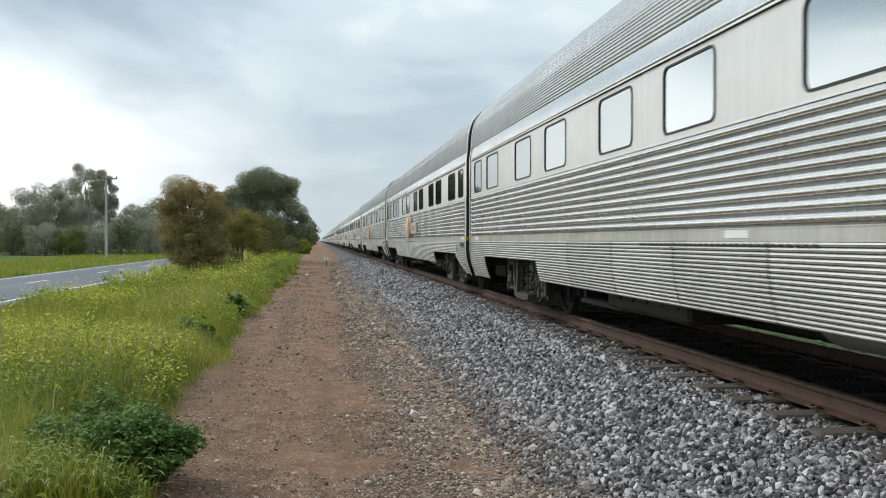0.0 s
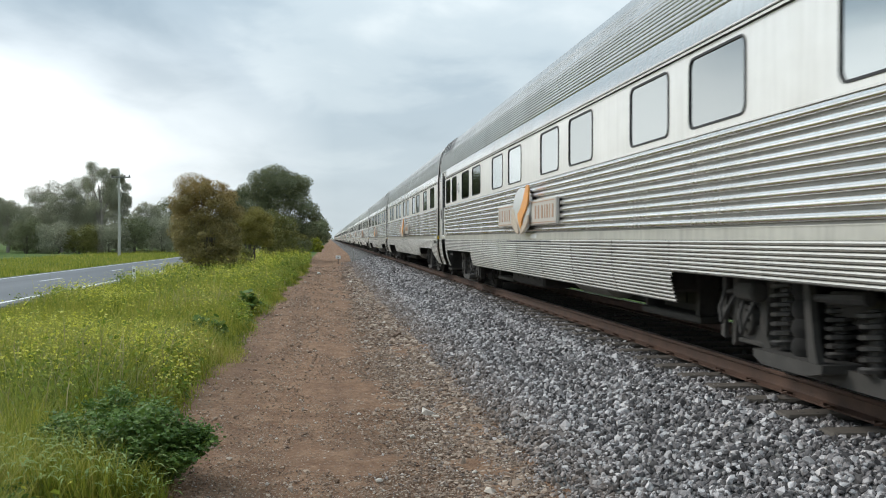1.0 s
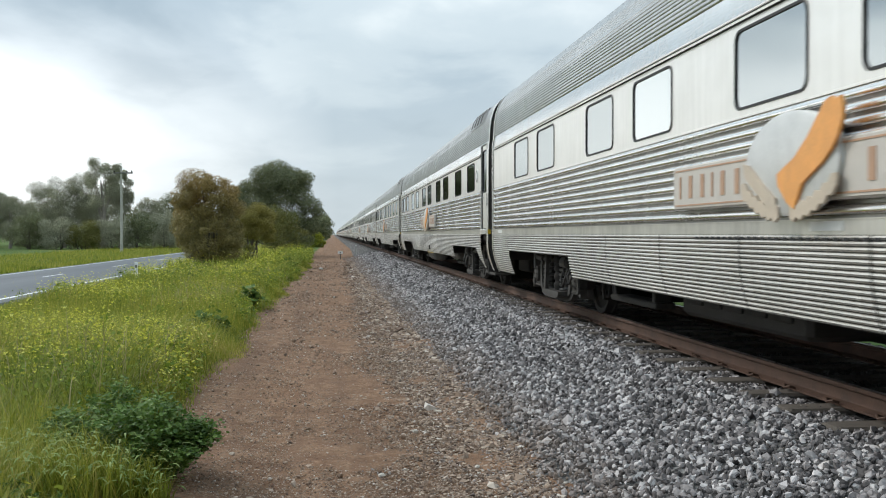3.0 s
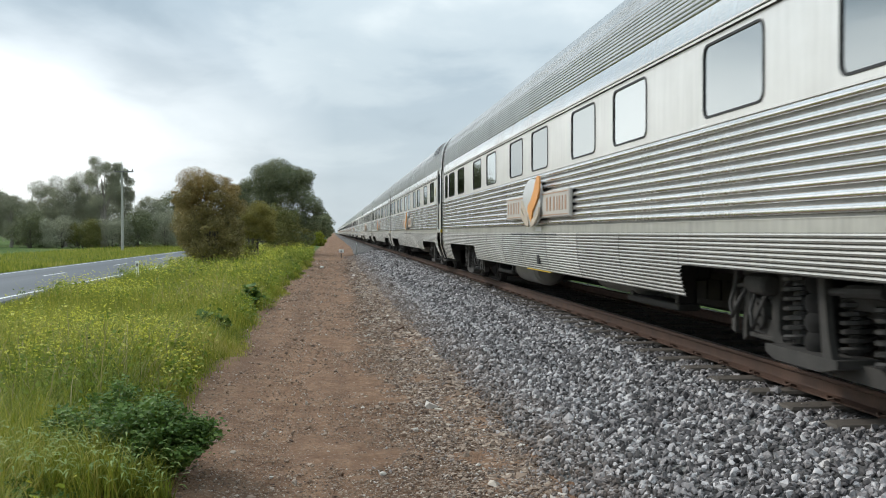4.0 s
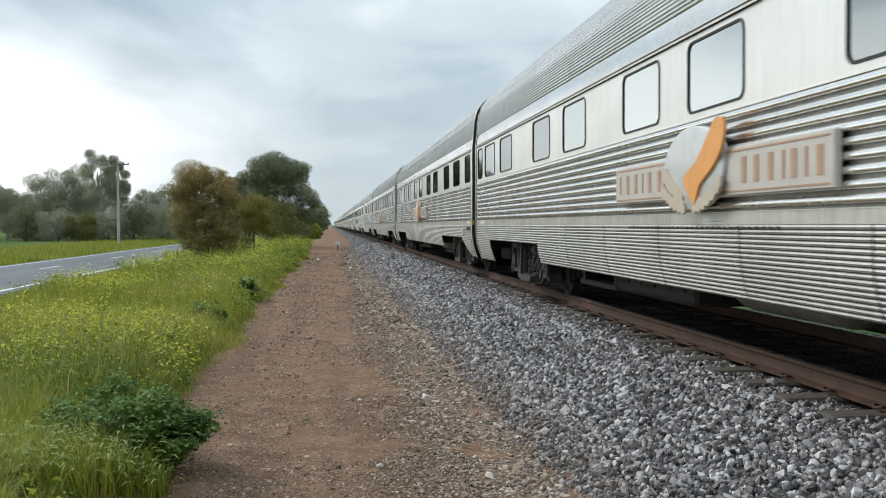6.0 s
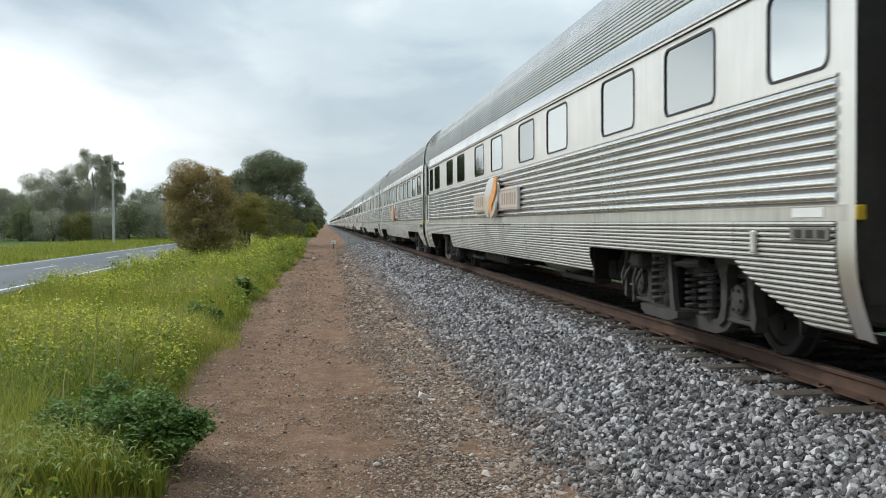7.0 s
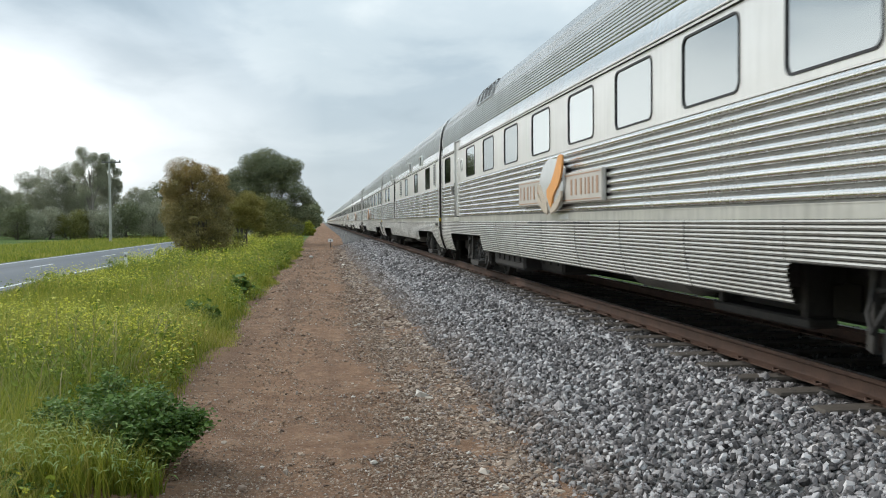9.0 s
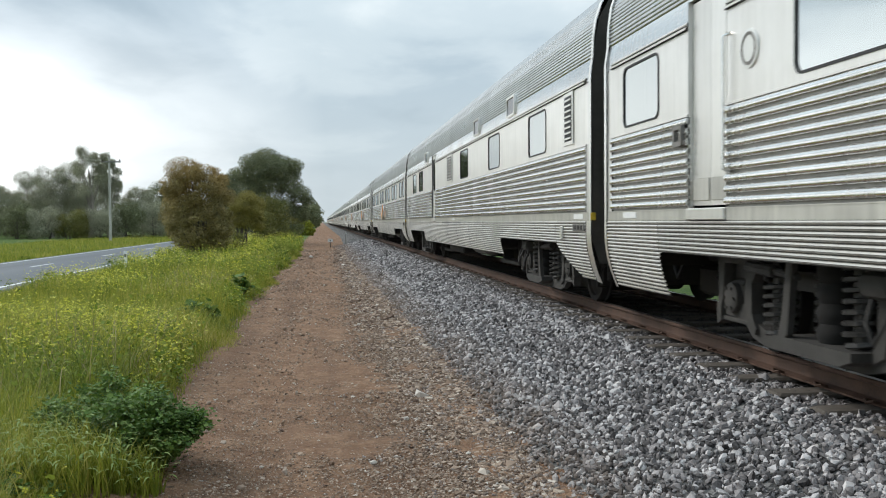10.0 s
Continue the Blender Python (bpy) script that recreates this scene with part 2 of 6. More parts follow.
def np_mesh(name, verts, tris, mat, smooth=False):
    """A mesh from arrays; tris is n x 3 or n x 4."""
    me = bpy.data.meshes.new(name)
    verts = np.asarray(verts, np.float32)
    tris = np.asarray(tris, np.int32)
    k = tris.shape[1]
    me.vertices.add(len(verts))
    me.vertices.foreach_set("co", verts.ravel())
    me.loops.add(tris.size)
    me.loops.foreach_set("vertex_index", tris.ravel())
    me.polygons.add(len(tris))
    me.polygons.foreach_set("loop_start", np.arange(len(tris), dtype=np.int32) * k)
    me.polygons.foreach_set("use_smooth", np.full(len(tris), smooth))
    me.update(calc_edges=True)
    me.materials.append(mat)
    return me


def scatter(bases, which, pos, mats):
    """Copies of the base shapes (verts, tris) at pos, each turned and sized by its 3x3 matrix; one array pair."""
    vs, fs, off = [], [], 0
    for i, (bv, bf) in enumerate(bases):
        sel = np.nonzero(which == i)[0]
        if not len(sel):
            continue
        v = np.einsum("nij,vj->nvi", mats[sel], bv) + pos[sel][:, None, :]
        n = len(bv)
        f = bf[None] + (np.arange(len(sel)) * n)[:, None, None] + off
        vs.append(v.reshape(-1, 3))
        fs.append(f.reshape(-1, bf.shape[1]))
        off += len(sel) * n
    return np.concatenate(vs), np.concatenate(fs)


def rand_rot(rng, n, tilt=None):
    """n random turns; with tilt, about z and then leaned by up to tilt radians."""
    if tilt is None:
        q = rng.normal(size=(n, 4))
        q /= np.linalg.norm(q, axis=1)[:, None]
        w, x, y, z = q.T
        return np.stack([np.stack([1 - 2 * (y * y + z * z), 2 * (x * y - z * w), 2 * (x * z + y * w)], 1),
                         np.stack([2 * (x * y + z * w), 1 - 2 * (x * x + z * z), 2 * (y * z - x * w)], 1),
                         np.stack([2 * (x * z - y * w), 2 * (y * z + x * w), 1 - 2 * (x * x + y * y)], 1)], 1)
    a = rng.uniform(0, 2 * np.pi, n)
    b = rng.uniform(0, tilt, n)
    c = rng.uniform(0, 2 * np.pi, n)
    def rz(t):
        o = np.zeros_like(t)
        return np.stack([np.stack([np.cos(t), -np.sin(t), o], 1), np.stack([np.sin(t), np.cos(t), o], 1), np.stack([o, o, o + 1], 1)], 1)
    o = np.zeros_like(b)
    rx = np.stack([np.stack([o + 1, o, o], 1), np.stack([o, np.cos(b), -np.sin(b)], 1), np.stack([o, np.sin(b), np.cos(b)], 1)], 1)
    return rz(c) @ rx @ rz(a)


# ---- the ground ----
RAIL_Z = 0.62
DATUM = 0.45        # from which the carriage bodies are measured
LIFT = RAIL_Z - DATUM
TRACK_X = 4.5


def toe(y):
    """Where the ballast ends beside the dirt path."""
    return 1.32 - 0.007 * np.clip(y - 8, 0, 36) + 0.012 * np.clip(y - 48, 0, 60)


def verge(y):
    """Where the grass begins beside the dirt path."""
    return -1.38 + 0.10 * np.sin(y * 0.55) + 0.07 * np.sin(y * 1.43 + 1.0) + np.clip((y - 30) * 0.015, 0, 0.25) - np.clip((y - 55) * 0.02, 0, 0.9)


def ground_z(x, y):
    """Height of the ground across the line, from the paddock over the road and the path to the track."""
    xs = np.array([-400, -60, -16, -14.4, -7.5, -6.4, -4, -1.6, -0.6, 1.0, 1.6, 3.0, 6.0, 7.6, 9.5, 14, 60, 400])
    zs = np.array([0.4, 0.1, -0.1, 0.0, 0.0, -0.12, -0.05, 0.06, 0.0, 0.0, 0.04, 0.1, 0.1, 0.0, -0.15, 0.0, 0.1, 0.4])
    return np.interp(x, xs, zs)


def ground_mat():
    m, t, b = material("ground_soil_and_grass")
    co = world_co(t)
    sep = t.nodes.new("ShaderNodeSeparateXYZ")
    t.links.new(co, sep.inputs[0])
    wob = noise_tex(t, co, 0.9, 5, 0.6)
    wide = noise_tex(t, co, 0.12, 4)
    fine = noise_tex(t, co, 22, 5, 0.7)
    grit = noise_tex(t, co, 110, 3, 0.6)
    mid = noise_tex(t, co, 3.2, 5, 0.65)
    tracks = noise_tex(t, mapping(t, co, (1.6, 0.10, 1)), 1.3, 4)
    vo = t.nodes.new("ShaderNodeTexVoronoi")
    vo.inputs["Scale"].default_value = 52
    t.links.new(co, vo.inputs["Vector"])
    sv = t.nodes.new("ShaderNodeSeparateColor")
    t.links.new(vo.outputs["Color"], sv.inputs[0])
    peb_col = ramp(t, sv.outputs[0], [(0.0, (0.075, 0.05, 0.036)), (0.5, (0.20, 0.15, 0.11)), (1.0, (0.44, 0.37, 0.30))])
    peb_mask = math_node(t, "MULTIPLY", math_node(t, "LESS_THAN", vo.outputs["Distance"], 0.42), math_node(t, "MULTIPLY_ADD", sv.outputs[1], 1.6, -0.75, clamp=True), clamp=True)
    dirt = ramp(t, math_node(t, "ADD", math_node(t, "MULTIPLY", mid, 0.5), math_node(t, "MULTIPLY", fine, 0.5)),
                [(0.32, (0.140, 0.073, 0.042)), (0.5, (0.270, 0.155, 0.093)), (0.66, (0.43, 0.28, 0.18))])
    dirt = mixc(t, math_node(t, "MULTIPLY_ADD", tracks, 2.6, -1.1, clamp=True), dirt, (0.165, 0.092, 0.056))
    dirt = mixc(t, peb_mask, dirt, peb_col)
    dirt = mixc(t, math_node(t, "MULTIPLY_ADD", grit, 7.0, -4.4, clamp=True), dirt, (0.36, 0.30, 0.25))
    grass = ramp(t, math_node(t, "ADD", math_node(t, "MULTIPLY", wide, 0.5), math_node(t, "MULTIPLY", mid, 0.5)),
                 [(0.35, (0.035, 0.075, 0.014)), (0.5, (0.075, 0.13, 0.022)), (0.65, (0.16, 0.17, 0.045))])
    xw = math_node(t, "ADD", sep.outputs[0], math_node(t, "MULTIPLY_ADD", wob, 0.9, -0.45))
    left = math_node(t, "MULTIPLY_ADD", xw, -4.0, -5.7, clamp=True)
    right = math_node(t, "MULTIPLY_ADD", xw, 1.0, -7.6, clamp=True)
    g = math_node(t, "MAXIMUM", left, right)
    t.links.new(mixc(t, g, dirt, grass), b.inputs["Base Color"])
    b.inputs["Roughness"].default_value = 0.95
    b.inputs["Specular IOR Level"].default_value = 0.25
    bump(t, b, math_node(t, "ADD", math_node(t, "MULTIPLY", mid, 1.2), math_node(t, "ADD", math_node(t, "MULTIPLY", fine, 0.4), math_node(t, "ADD", math_node(t, "MULTIPLY", peb_mask, 0.3), math_node(t, "MULTIPLY", grit, 0.2)))), 1.0, 0.06)
    return m


M_GROUND = ground_mat()


def build_ground():
    xs = np.unique(np.concatenate([np.linspace(-2500, -80, 12), np.linspace(-80, -10, 36), np.linspace(-10, -2.4, 24), np.linspace(-2.4, 2.4, 60), np.linspace(2.4, 12, 20), np.linspace(12, 80, 14), np.linspace(80, 2500, 12)]))
    ys = np.unique(np.concatenate([np.linspace(-400, -10, 14), np.linspace(-10, 5, 16), np.linspace(5, 26, 170), np.linspace(26, 80, 90), np.linspace(80, 300, 40), np.linspace(300, 4500, 24)]))
    gx, gy = np.meshgrid(xs, ys)
    z = ground_z(gx, gy)
    bumps = np.array([noise.fractal(Vector((a * 0.8, b * 0.5, 0.0)), 1.0, 2.0, 4) for a, b in zip(gx.ravel(), gy.ravel())]).reshape(gx.shape)
    small = np.array([noise.fractal(Vector((a * 3.5, b * 3.5, 5.0)), 0.8, 2.1, 3) for a, b in zip(gx.ravel(), gy.ravel())]).reshape(gx.shape)
    near = np.clip(1 - np.abs(gx - 0.0) / 9.0, 0, 1) * np.clip(1 - gy / 200, 0, 1)
    z = z + (bumps * 0.035 + small * 0.02) * near
    # shallow wheel ruts along the path
    z -= 0.03 * np.exp(-((gx + 0.55) / 0.22) ** 2) + 0.02 * np.exp(-((gx - 0.75) / 0.25) ** 2)
    nx, ny = len(xs), len(ys)
    i = np.arange(nx * ny).reshape(ny, nx)
    q = np.stack([i[:-1, :-1], i[:-1, 1:], i[1:, 1:], i[1:, :-1]], -1).reshape(-1, 4)
    me = np_mesh("ground", np.stack([gx, gy, z], -1).reshape(-1, 3), q, M_GROUND, True)
    tagged(new("ground", me), "brown stony dirt path between green grass and ballast", "ground", kind="structure")


build_ground()


def asphalt_mat():
    m, t, b = material("worn_asphalt")
    co = world_co(t)
    f = noise_tex(t, co, 60, 4, 0.7)
    w = noise_tex(t, mapping(t, co, (1.2, 0.06, 1)), 0.8, 4)
    v = math_node(t, "ADD", math_node(t, "MULTIPLY", f, 0.4), math_node(t, "MULTIPLY", w, 0.6))
    t.links.new(ramp(t, v, [(0.3, (0.065, 0.07, 0.076)), (0.7, (0.125, 0.13, 0.138))]), b.inputs["Base Color"])
    b.inputs["Roughness"].default_value = 0.6
    bump(t, b, f, 0.3, 0.006)
    return m


def build_road():
    m = Mesh()
    prof = [(-14.0, -0.2), (-13.85, 0.05), (-10.95, 0.10), (-8.05, 0.05), (-7.85, -0.2)]
    m.strip(prof, -200, 3500)
    ob = new("road", m.data("road", asphalt_mat(), 20))
    tagged(ob, "grey worn two-lane asphalt road with white lines", "road", kind="structure")
    for x in (-8.45, -13.45):
        e = Mesh()
        e.strip([(q, 0.10 - 0.05 * abs(q + 10.95) / 2.9 + 0.005) for q in (x - 0.07, x + 0.07)], -50, 900)
        part("edge_line", e, M_WHITE, ob)
    dash = Mesh()
    dash.strip([(-11.01, 0.105), (-10.89, 0.105)], 0, 3)
    dm = dash.data("dash", M_WHITE)
    for k in range(34):
        d = part("dash", dm, M_WHITE, ob)
        d.location = (0, 14 + 12 * k, 0)


build_road()


# ---- the track ----
def build_rails():
    prof = [(-0.072, 0.0), (-0.072, 0.014), (-0.018, 0.034), (-0.012, 0.045), (-0.012, 0.118), (-0.036, 0.130), (-0.036, 0.152), (-0.028, 0.16), (0.028, 0.16), (0.036, 0.152), (0.036, 0.130), (0.012, 0.118), (0.012, 0.045), (0.018, 0.034), (0.072, 0.014), (0.072, 0.0)]
    for x in (-0.7535, 0.7535):
        m = Mesh()
        m.strip([(TRACK_X + x + a, RAIL_Z - 0.16 + b) for a, b in reversed(prof)], -120, 1500)
        ob = new("rail", m.data("rail", M_RUST, 40))
        tagged(ob, "rust-brown steel rail on concrete sleepers", "rail", group="running rails")
        h = Mesh()
        h.strip([(TRACK_X + x + 0.024, RAIL_Z + 0.0015), (TRACK_X + x - 0.024, RAIL_Z + 0.0015)], -120, 1500)
        part("rail_head", h, M_RAILTOP, ob, "bright worn running surface")


build_rails()


M_SLEEPER = simple("stained_sleeper_concrete", (0.105, 0.088, 0.072), 0.9, vary=0.4, bump_d=0.004)


def build_sleepers():
    m = Mesh()
    z = RAIL_Z - 0.165
    m.box(-1.25, 1.25, -0.12, 0.12, z - 0.2, z, 0.02)
    clips = []
    for s in (-0.7535, 0.7535):
        for d in (-0.10, 0.10):
            clip = Mesh()
            clips.append(clip)
            clip.tube([(s + d * 0.75, -0.05, z + 0.03), (s + d * 1.2, -0.05, z + 0.045), (s + d * 1.4, 0.0, z + 0.03), (s + d * 1.2, 0.05, z + 0.045), (s + d * 0.75, 0.05, z + 0.03)], 0.011, 6)
    first = thing("sleeper", "grey concrete sleeper half buried in ballast", "sleeper", group="sleepers under the rails")
    part("beam", m, M_SLEEPER, first)
    for clip in clips:
        part("rail_clip", clip, M_RUST, first)
    first.location = (TRACK_X, -2.0, 0)
    for k in range(1, 110):
        copy_thing(first, pose(TRACK_X, -2.0 + 0.667 * k, 0))


build_sleepers()


def stone_mat():
    m, t, b = material("crushed_ballast")
    co = world_co(t)
    n = noise_tex(t, co, 40, 4, 0.6)
    r = island_random(t)
    v = math_node(t, "ADD", math_node(t, "MULTIPLY", r, 0.75), math_node(t, "MULTIPLY", n, 0.25))
    c = ramp(t, v, [(0.12, (0.046, 0.041, 0.040)), (0.38, (0.130, 0.117, 0.115)), (0.64, (0.31, 0.283, 0.277)), (0.85, (0.62, 0.585, 0.575)), (0.95, (0.36, 0.28, 0.22))])
    # red dust trodden in from the path
    sx = t.nodes.new("ShaderNodeSeparateXYZ")
    t.links.new(co, sx.inputs[0])
    patch = noise_tex(t, co, 1.6, 4)
    dust = math_node(t, "MULTIPLY", math_node(t, "MULTIPLY_ADD", sx.outputs[0], -1.5, 3.1, clamp=True), math_node(t, "MULTIPLY_ADD", patch, 1.6, -0.15, clamp=True))
    c = mixc(t, math_node(t, "MULTIPLY", dust, 0.8), c, (0.25, 0.175, 0.125))
    t.links.new(c, b.inputs["Base Color"])
    b.inputs["Roughness"].default_value = 0.8
    bump(t, b, n, 0.4, 0.006)
    return m


def bed_mat():
    m, t, b = material("ballast_bed")
    co = world_co(t)
    vo = t.nodes.new("ShaderNodeTexVoronoi")
    vo.inputs["Scale"].default_value = 19
    t.links.new(co, vo.inputs["Vector"])
    sp = t.nodes.new("ShaderNodeSeparateColor")
    t.links.new(vo.outputs["Color"], sp.inputs[0])
    sx = t.nodes.new("ShaderNodeSeparateXYZ")
    t.links.new(co, sx.inputs[0])
    c = ramp(t, sp.outputs[0], [(0.0, (0.035, 0.033, 0.031)), (0.5, (0.10, 0.095, 0.09)), (1.0, (0.24, 0.23, 0.22))])
    # oil and brake dust between the rails, darkened further for the train's shade
    oil_shade = math_node(t, "MULTIPLY_ADD", sx.outputs[0], 4.0, -13.6, clamp=True)
    c = mixc(t, oil_shade, c, (0.045, 0.04, 0.037))
    t.links.new(c, b.inputs["Base Color"])
    b.inputs["Roughness"].default_value = 0.85
    bump(t, b, vo.outputs["Distance"], 1.0, 0.05)
    return m


M_STONE = stone_mat()
# oily stones, their colour darkened for the shade under the train
M_OILY_SHADE = simple("oily_shaded_ballast", (0.050, 0.045, 0.042), 0.85, vary=0.4, scale=12)


def bed_z(x, y):
    """Surface of the ballast: a slope up from the toe to the shoulder, flat across the sleepers."""
    t = toe(y)
    u = np.clip((x - t) / (2.95 - t), 0, 1)
    z = (RAIL_Z - 0.178) * (u * 0.9 + 0.1 * u * u) - 0.012 * np.clip((x - 3.1) / 0.2, 0, 1)
    return np.where(x > 6.0, np.interp(x, [6.0, 7.8], [RAIL_Z - 0.178, -0.1]), z)


def build_ballast():
    xs = np.concatenate([np.linspace(1.2, 3.2, 16), np.linspace(3.4, 6.0, 10), np.linspace(6.3, 8.0, 6)])
    ys = np.concatenate([np.linspace(-60, 4, 20), np.linspace(4.5, 60, 110), np.linspace(61, 200, 40), np.linspace(210, 1500, 30)])
    gx, gy = np.meshgrid(xs, ys)
    z = bed_z(gx, gy) - 0.02
    z = np.where(gx < toe(gy), -0.06, z)
    i = np.arange(gx.size).reshape(gx.shape)
    q = np.stack([i[:-1, :-1], i[:-1, 1:], i[1:, 1:], i[1:, :-1]], -1).reshape(-1, 4)
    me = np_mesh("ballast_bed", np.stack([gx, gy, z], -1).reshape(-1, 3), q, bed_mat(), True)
    tagged(new("ballast_bed", me), "bed of grey crushed stone under the track", "ballast", kind="structure")


build_ballast()


def stone_shapes(rng, count=14):
    """Broken stones: balls cut by a few flat planes."""
    bm = bmesh.new()
    bmesh.ops.create_icosphere(bm, subdivisions=1, radius=1.0)
    bm.verts.ensure_lookup_table()
    v0 = np.array([v.co[:] for v in bm.verts])
    f0 = np.array([[v.index for v in f.verts] for f in bm.faces])
    bm.free()
    out = []
    for _ in range(count):
        v = v0 * rng.uniform(0.85, 1.15, (len(v0), 1))
        for _ in range(7):
            n = rng.normal(size=3)
            n /= np.linalg.norm(n)
            d = rng.uniform(0.45, 0.75)
            over = np.maximum(v @ n - d, 0)
            v = v - over[:, None] * n
        v = v * np.array([rng.uniform(0.9, 1.25), rng.uniform(0.7, 1.0), rng.uniform(0.55, 0.85)])
        out.append((v, f0))
    return out


def build_stones():
    rng = np.random.default_rng(5)
    shapes = stone_shapes(rng)
    P, S = [], []
    # the slope beside the track, dense near and thinner far off
    for y0, y1, per, size in ((3.5, 11, 980, 0.027), (11, 20, 640, 0.031), (20, 38, 280, 0.042), (38, 70, 110, 0.056)):
        n = int((y1 - y0) * 3.52 * per)
        x = rng.uniform(0.1, 3.62, n)
        y = rng.uniform(y0, y1, n)
        edge = toe(y) - 0.06 + rng.normal(0, 0.24, n) - (rng.random(n) < 0.30) * rng.exponential(0.26, n)
        keep = x > edge
        x, y = x[keep], y[keep]
        s = size * rng.lognormal(0, 0.28, len(x)) * np.clip(0.55 + (x - toe(y)) * 0.9, 0.5, 1.0)
        z = np.where(x < toe(y) + 0.25, np.maximum(bed_z(x, y), ground_z(x, y) + 0.012), bed_z(x, y)) - 0.010 + rng.uniform(-0.008, 0.012, len(x))
        P.append(np.stack([x, y, z], 1))
        S.append(s)
    # between the rails and beyond
    n = 9000
    x, y = rng.uniform(3.5, 6.2, n), rng.uniform(4, 30, n)
    inner = np.stack([x, y, np.full(n, RAIL_Z - 0.20)], 1)
    keep = (np.abs(np.abs(x - TRACK_X) - 0.7535) > 0.10)
    inner = inner[keep]
    n = len(inner)
    rot = rand_rot(rng, n) * (0.034 * rng.lognormal(0, 0.25, n))[:, None, None]
    v, f = scatter(shapes, rng.integers(0, len(shapes), n), inner, rot)
    tagged(new("track_bed_stones", np_mesh("track_bed_stones", v, f, M_OILY_SHADE)), "oily ballast stones between the rails, darkened for shade under the train", "ballast", kind="stuff")
    pos, size = np.concatenate(P), np.concatenate(S)
    rot = rand_rot(rng, len(pos)) * size[:, None, None]
    v, f = scatter(shapes, rng.integers(0, len(shapes), len(pos)), pos, rot)
    ob = new("ballast_stones", np_mesh("ballast_stones", v, f, M_STONE))
    tagged(ob, "loose grey crushed ballast stones beside the rail", "ballast", kind="stuff")
    # brown stones that thin out from the ballast into the dirt
    low = np.array([[1, 0, 0], [-1, 0, 0], [0, 1, 0], [0, -1, 0], [0, 0, 1], [0, 0, -1]], float)
    lowf = np.array([[0, 2, 4], [2, 1, 4], [1, 3, 4], [3, 0, 4], [2, 0, 5], [1, 2, 5], [3, 1, 5], [0, 3, 5]])
    chips = [(low * rng.uniform(0.6, 1.15, (6, 1)) + rng.normal(0, 0.18, (6, 3)), lowf) for _ in range(12)]
    m, t, b = material("path_chips")
    t.links.new(ramp(t, island_random(t), [(0.0, (0.11, 0.07, 0.05)), (0.35, (0.22, 0.15, 0.105)), (0.75, (0.37, 0.275, 0.205)), (0.95, (0.47, 0.38, 0.30)), (1.0, (0.62, 0.57, 0.51))]), b.inputs["Base Color"])
    b.inputs["Roughness"].default_value = 0.9
    X, Y, Z = [], [], []
    for y0, y1, per, size in ((4.5, 9, 4200, 0.0060), (9, 15, 2000, 0.0082), (15, 28, 700, 0.0125), (28, 60, 160, 0.02)):
        n = int((y1 - y0) * 3.3 * per)
        x, y = rng.uniform(-1.45, 1.85, n), rng.uniform(y0, y1, n)
        thick = 0.22 + 0.12 * np.sin(x * 3.1 + y * 0.7) * np.sin(y * 1.3 + 0.5) + np.clip((x + 0.25 - 0.012 * y) / 1.2, 0, 1) ** 1.4 + 0.35 * np.exp(-((y - 6.4) / 1.0) ** 2) * (x > -0.9)
        keep = (rng.random(n) < thick) & (x < toe(y) + 0.15)
        x, y = x[keep], y[keep]
        s = size * rng.lognormal(0, 0.45, len(x)) * (1 + 1.1 * np.clip((x - 0.2) / 1.2, 0, 1) ** 1.3)
        X.append(x), Y.append(y), Z.append(s)
    x, y, s = np.concatenate(X), np.concatenate(Y), np.concatenate(Z)
    pos = np.stack([x, y, ground_z(x, y) + s * 0.2], 1)
    turn = rand_rot(rng, len(x)) * s[:, None, None]
    turn[:, 2, :] *= 0.55
    v, f = scatter(chips, rng.integers(0, len(chips), len(x)), pos, turn)
    tagged(new("stone_chips", np_mesh("stone_chips", v, f, m)), "brown stone chips spread over the dirt path", "gravel", kind="stuff")
    # pebbles in the dirt of the path
    n = 5200
    y = 4 + 34 * rng.random(n) ** 1.6
    x = rng.uniform(-1.5, 1.7, n)
    s = 0.0075 * rng.lognormal(0, 0.55, n)
    pos = np.stack([x, y, ground_z(x, y) + s * 0.2], 1)
    rot = rand_rot(rng, n) * s[:, None, None]
    v, f = scatter(shapes, rng.integers(0, len(shapes), n), pos, rot)
    m, t, b = material("path_pebbles")
    t.links.new(ramp(t, island_random(t), [(0.0, (0.16, 0.10, 0.065)), (0.5, (0.30, 0.21, 0.15)), (0.9, (0.46, 0.39, 0.32)), (1.0, (0.65, 0.62, 0.58))]), b.inputs["Base Color"])
    b.inputs["Roughness"].default_value = 0.9
    ob = new("path_pebbles", np_mesh("path_pebbles", v, f, m))
    tagged(ob, "small brown pebbles scattered on the dirt path", "pebbles", kind="stuff")


build_stones()

# ---- the train ----
BODY_L = 23.6
SHIFT = 0.2
HALF = 1.5
SPACING = 24.1
FLUTE_0, FLUTE_1 = 1.36, 2.135
WIN_0, WIN_1 = 2.185, 2.77
BAND_1 = 2.82
OPEN = ((1.65, 5.6), (BODY_L - 5.75, BODY_L - 1.6))
SPLIT = 0.98        # where the skirt is let open over the bogies
PLATE = 0.21        # smooth plate at the leading end of the skirt


def tuck(z):
    """How far the skirt curves in under the floor."""
    return 0.078 * max(0, (1.12 - z) / 0.42) ** 1.9


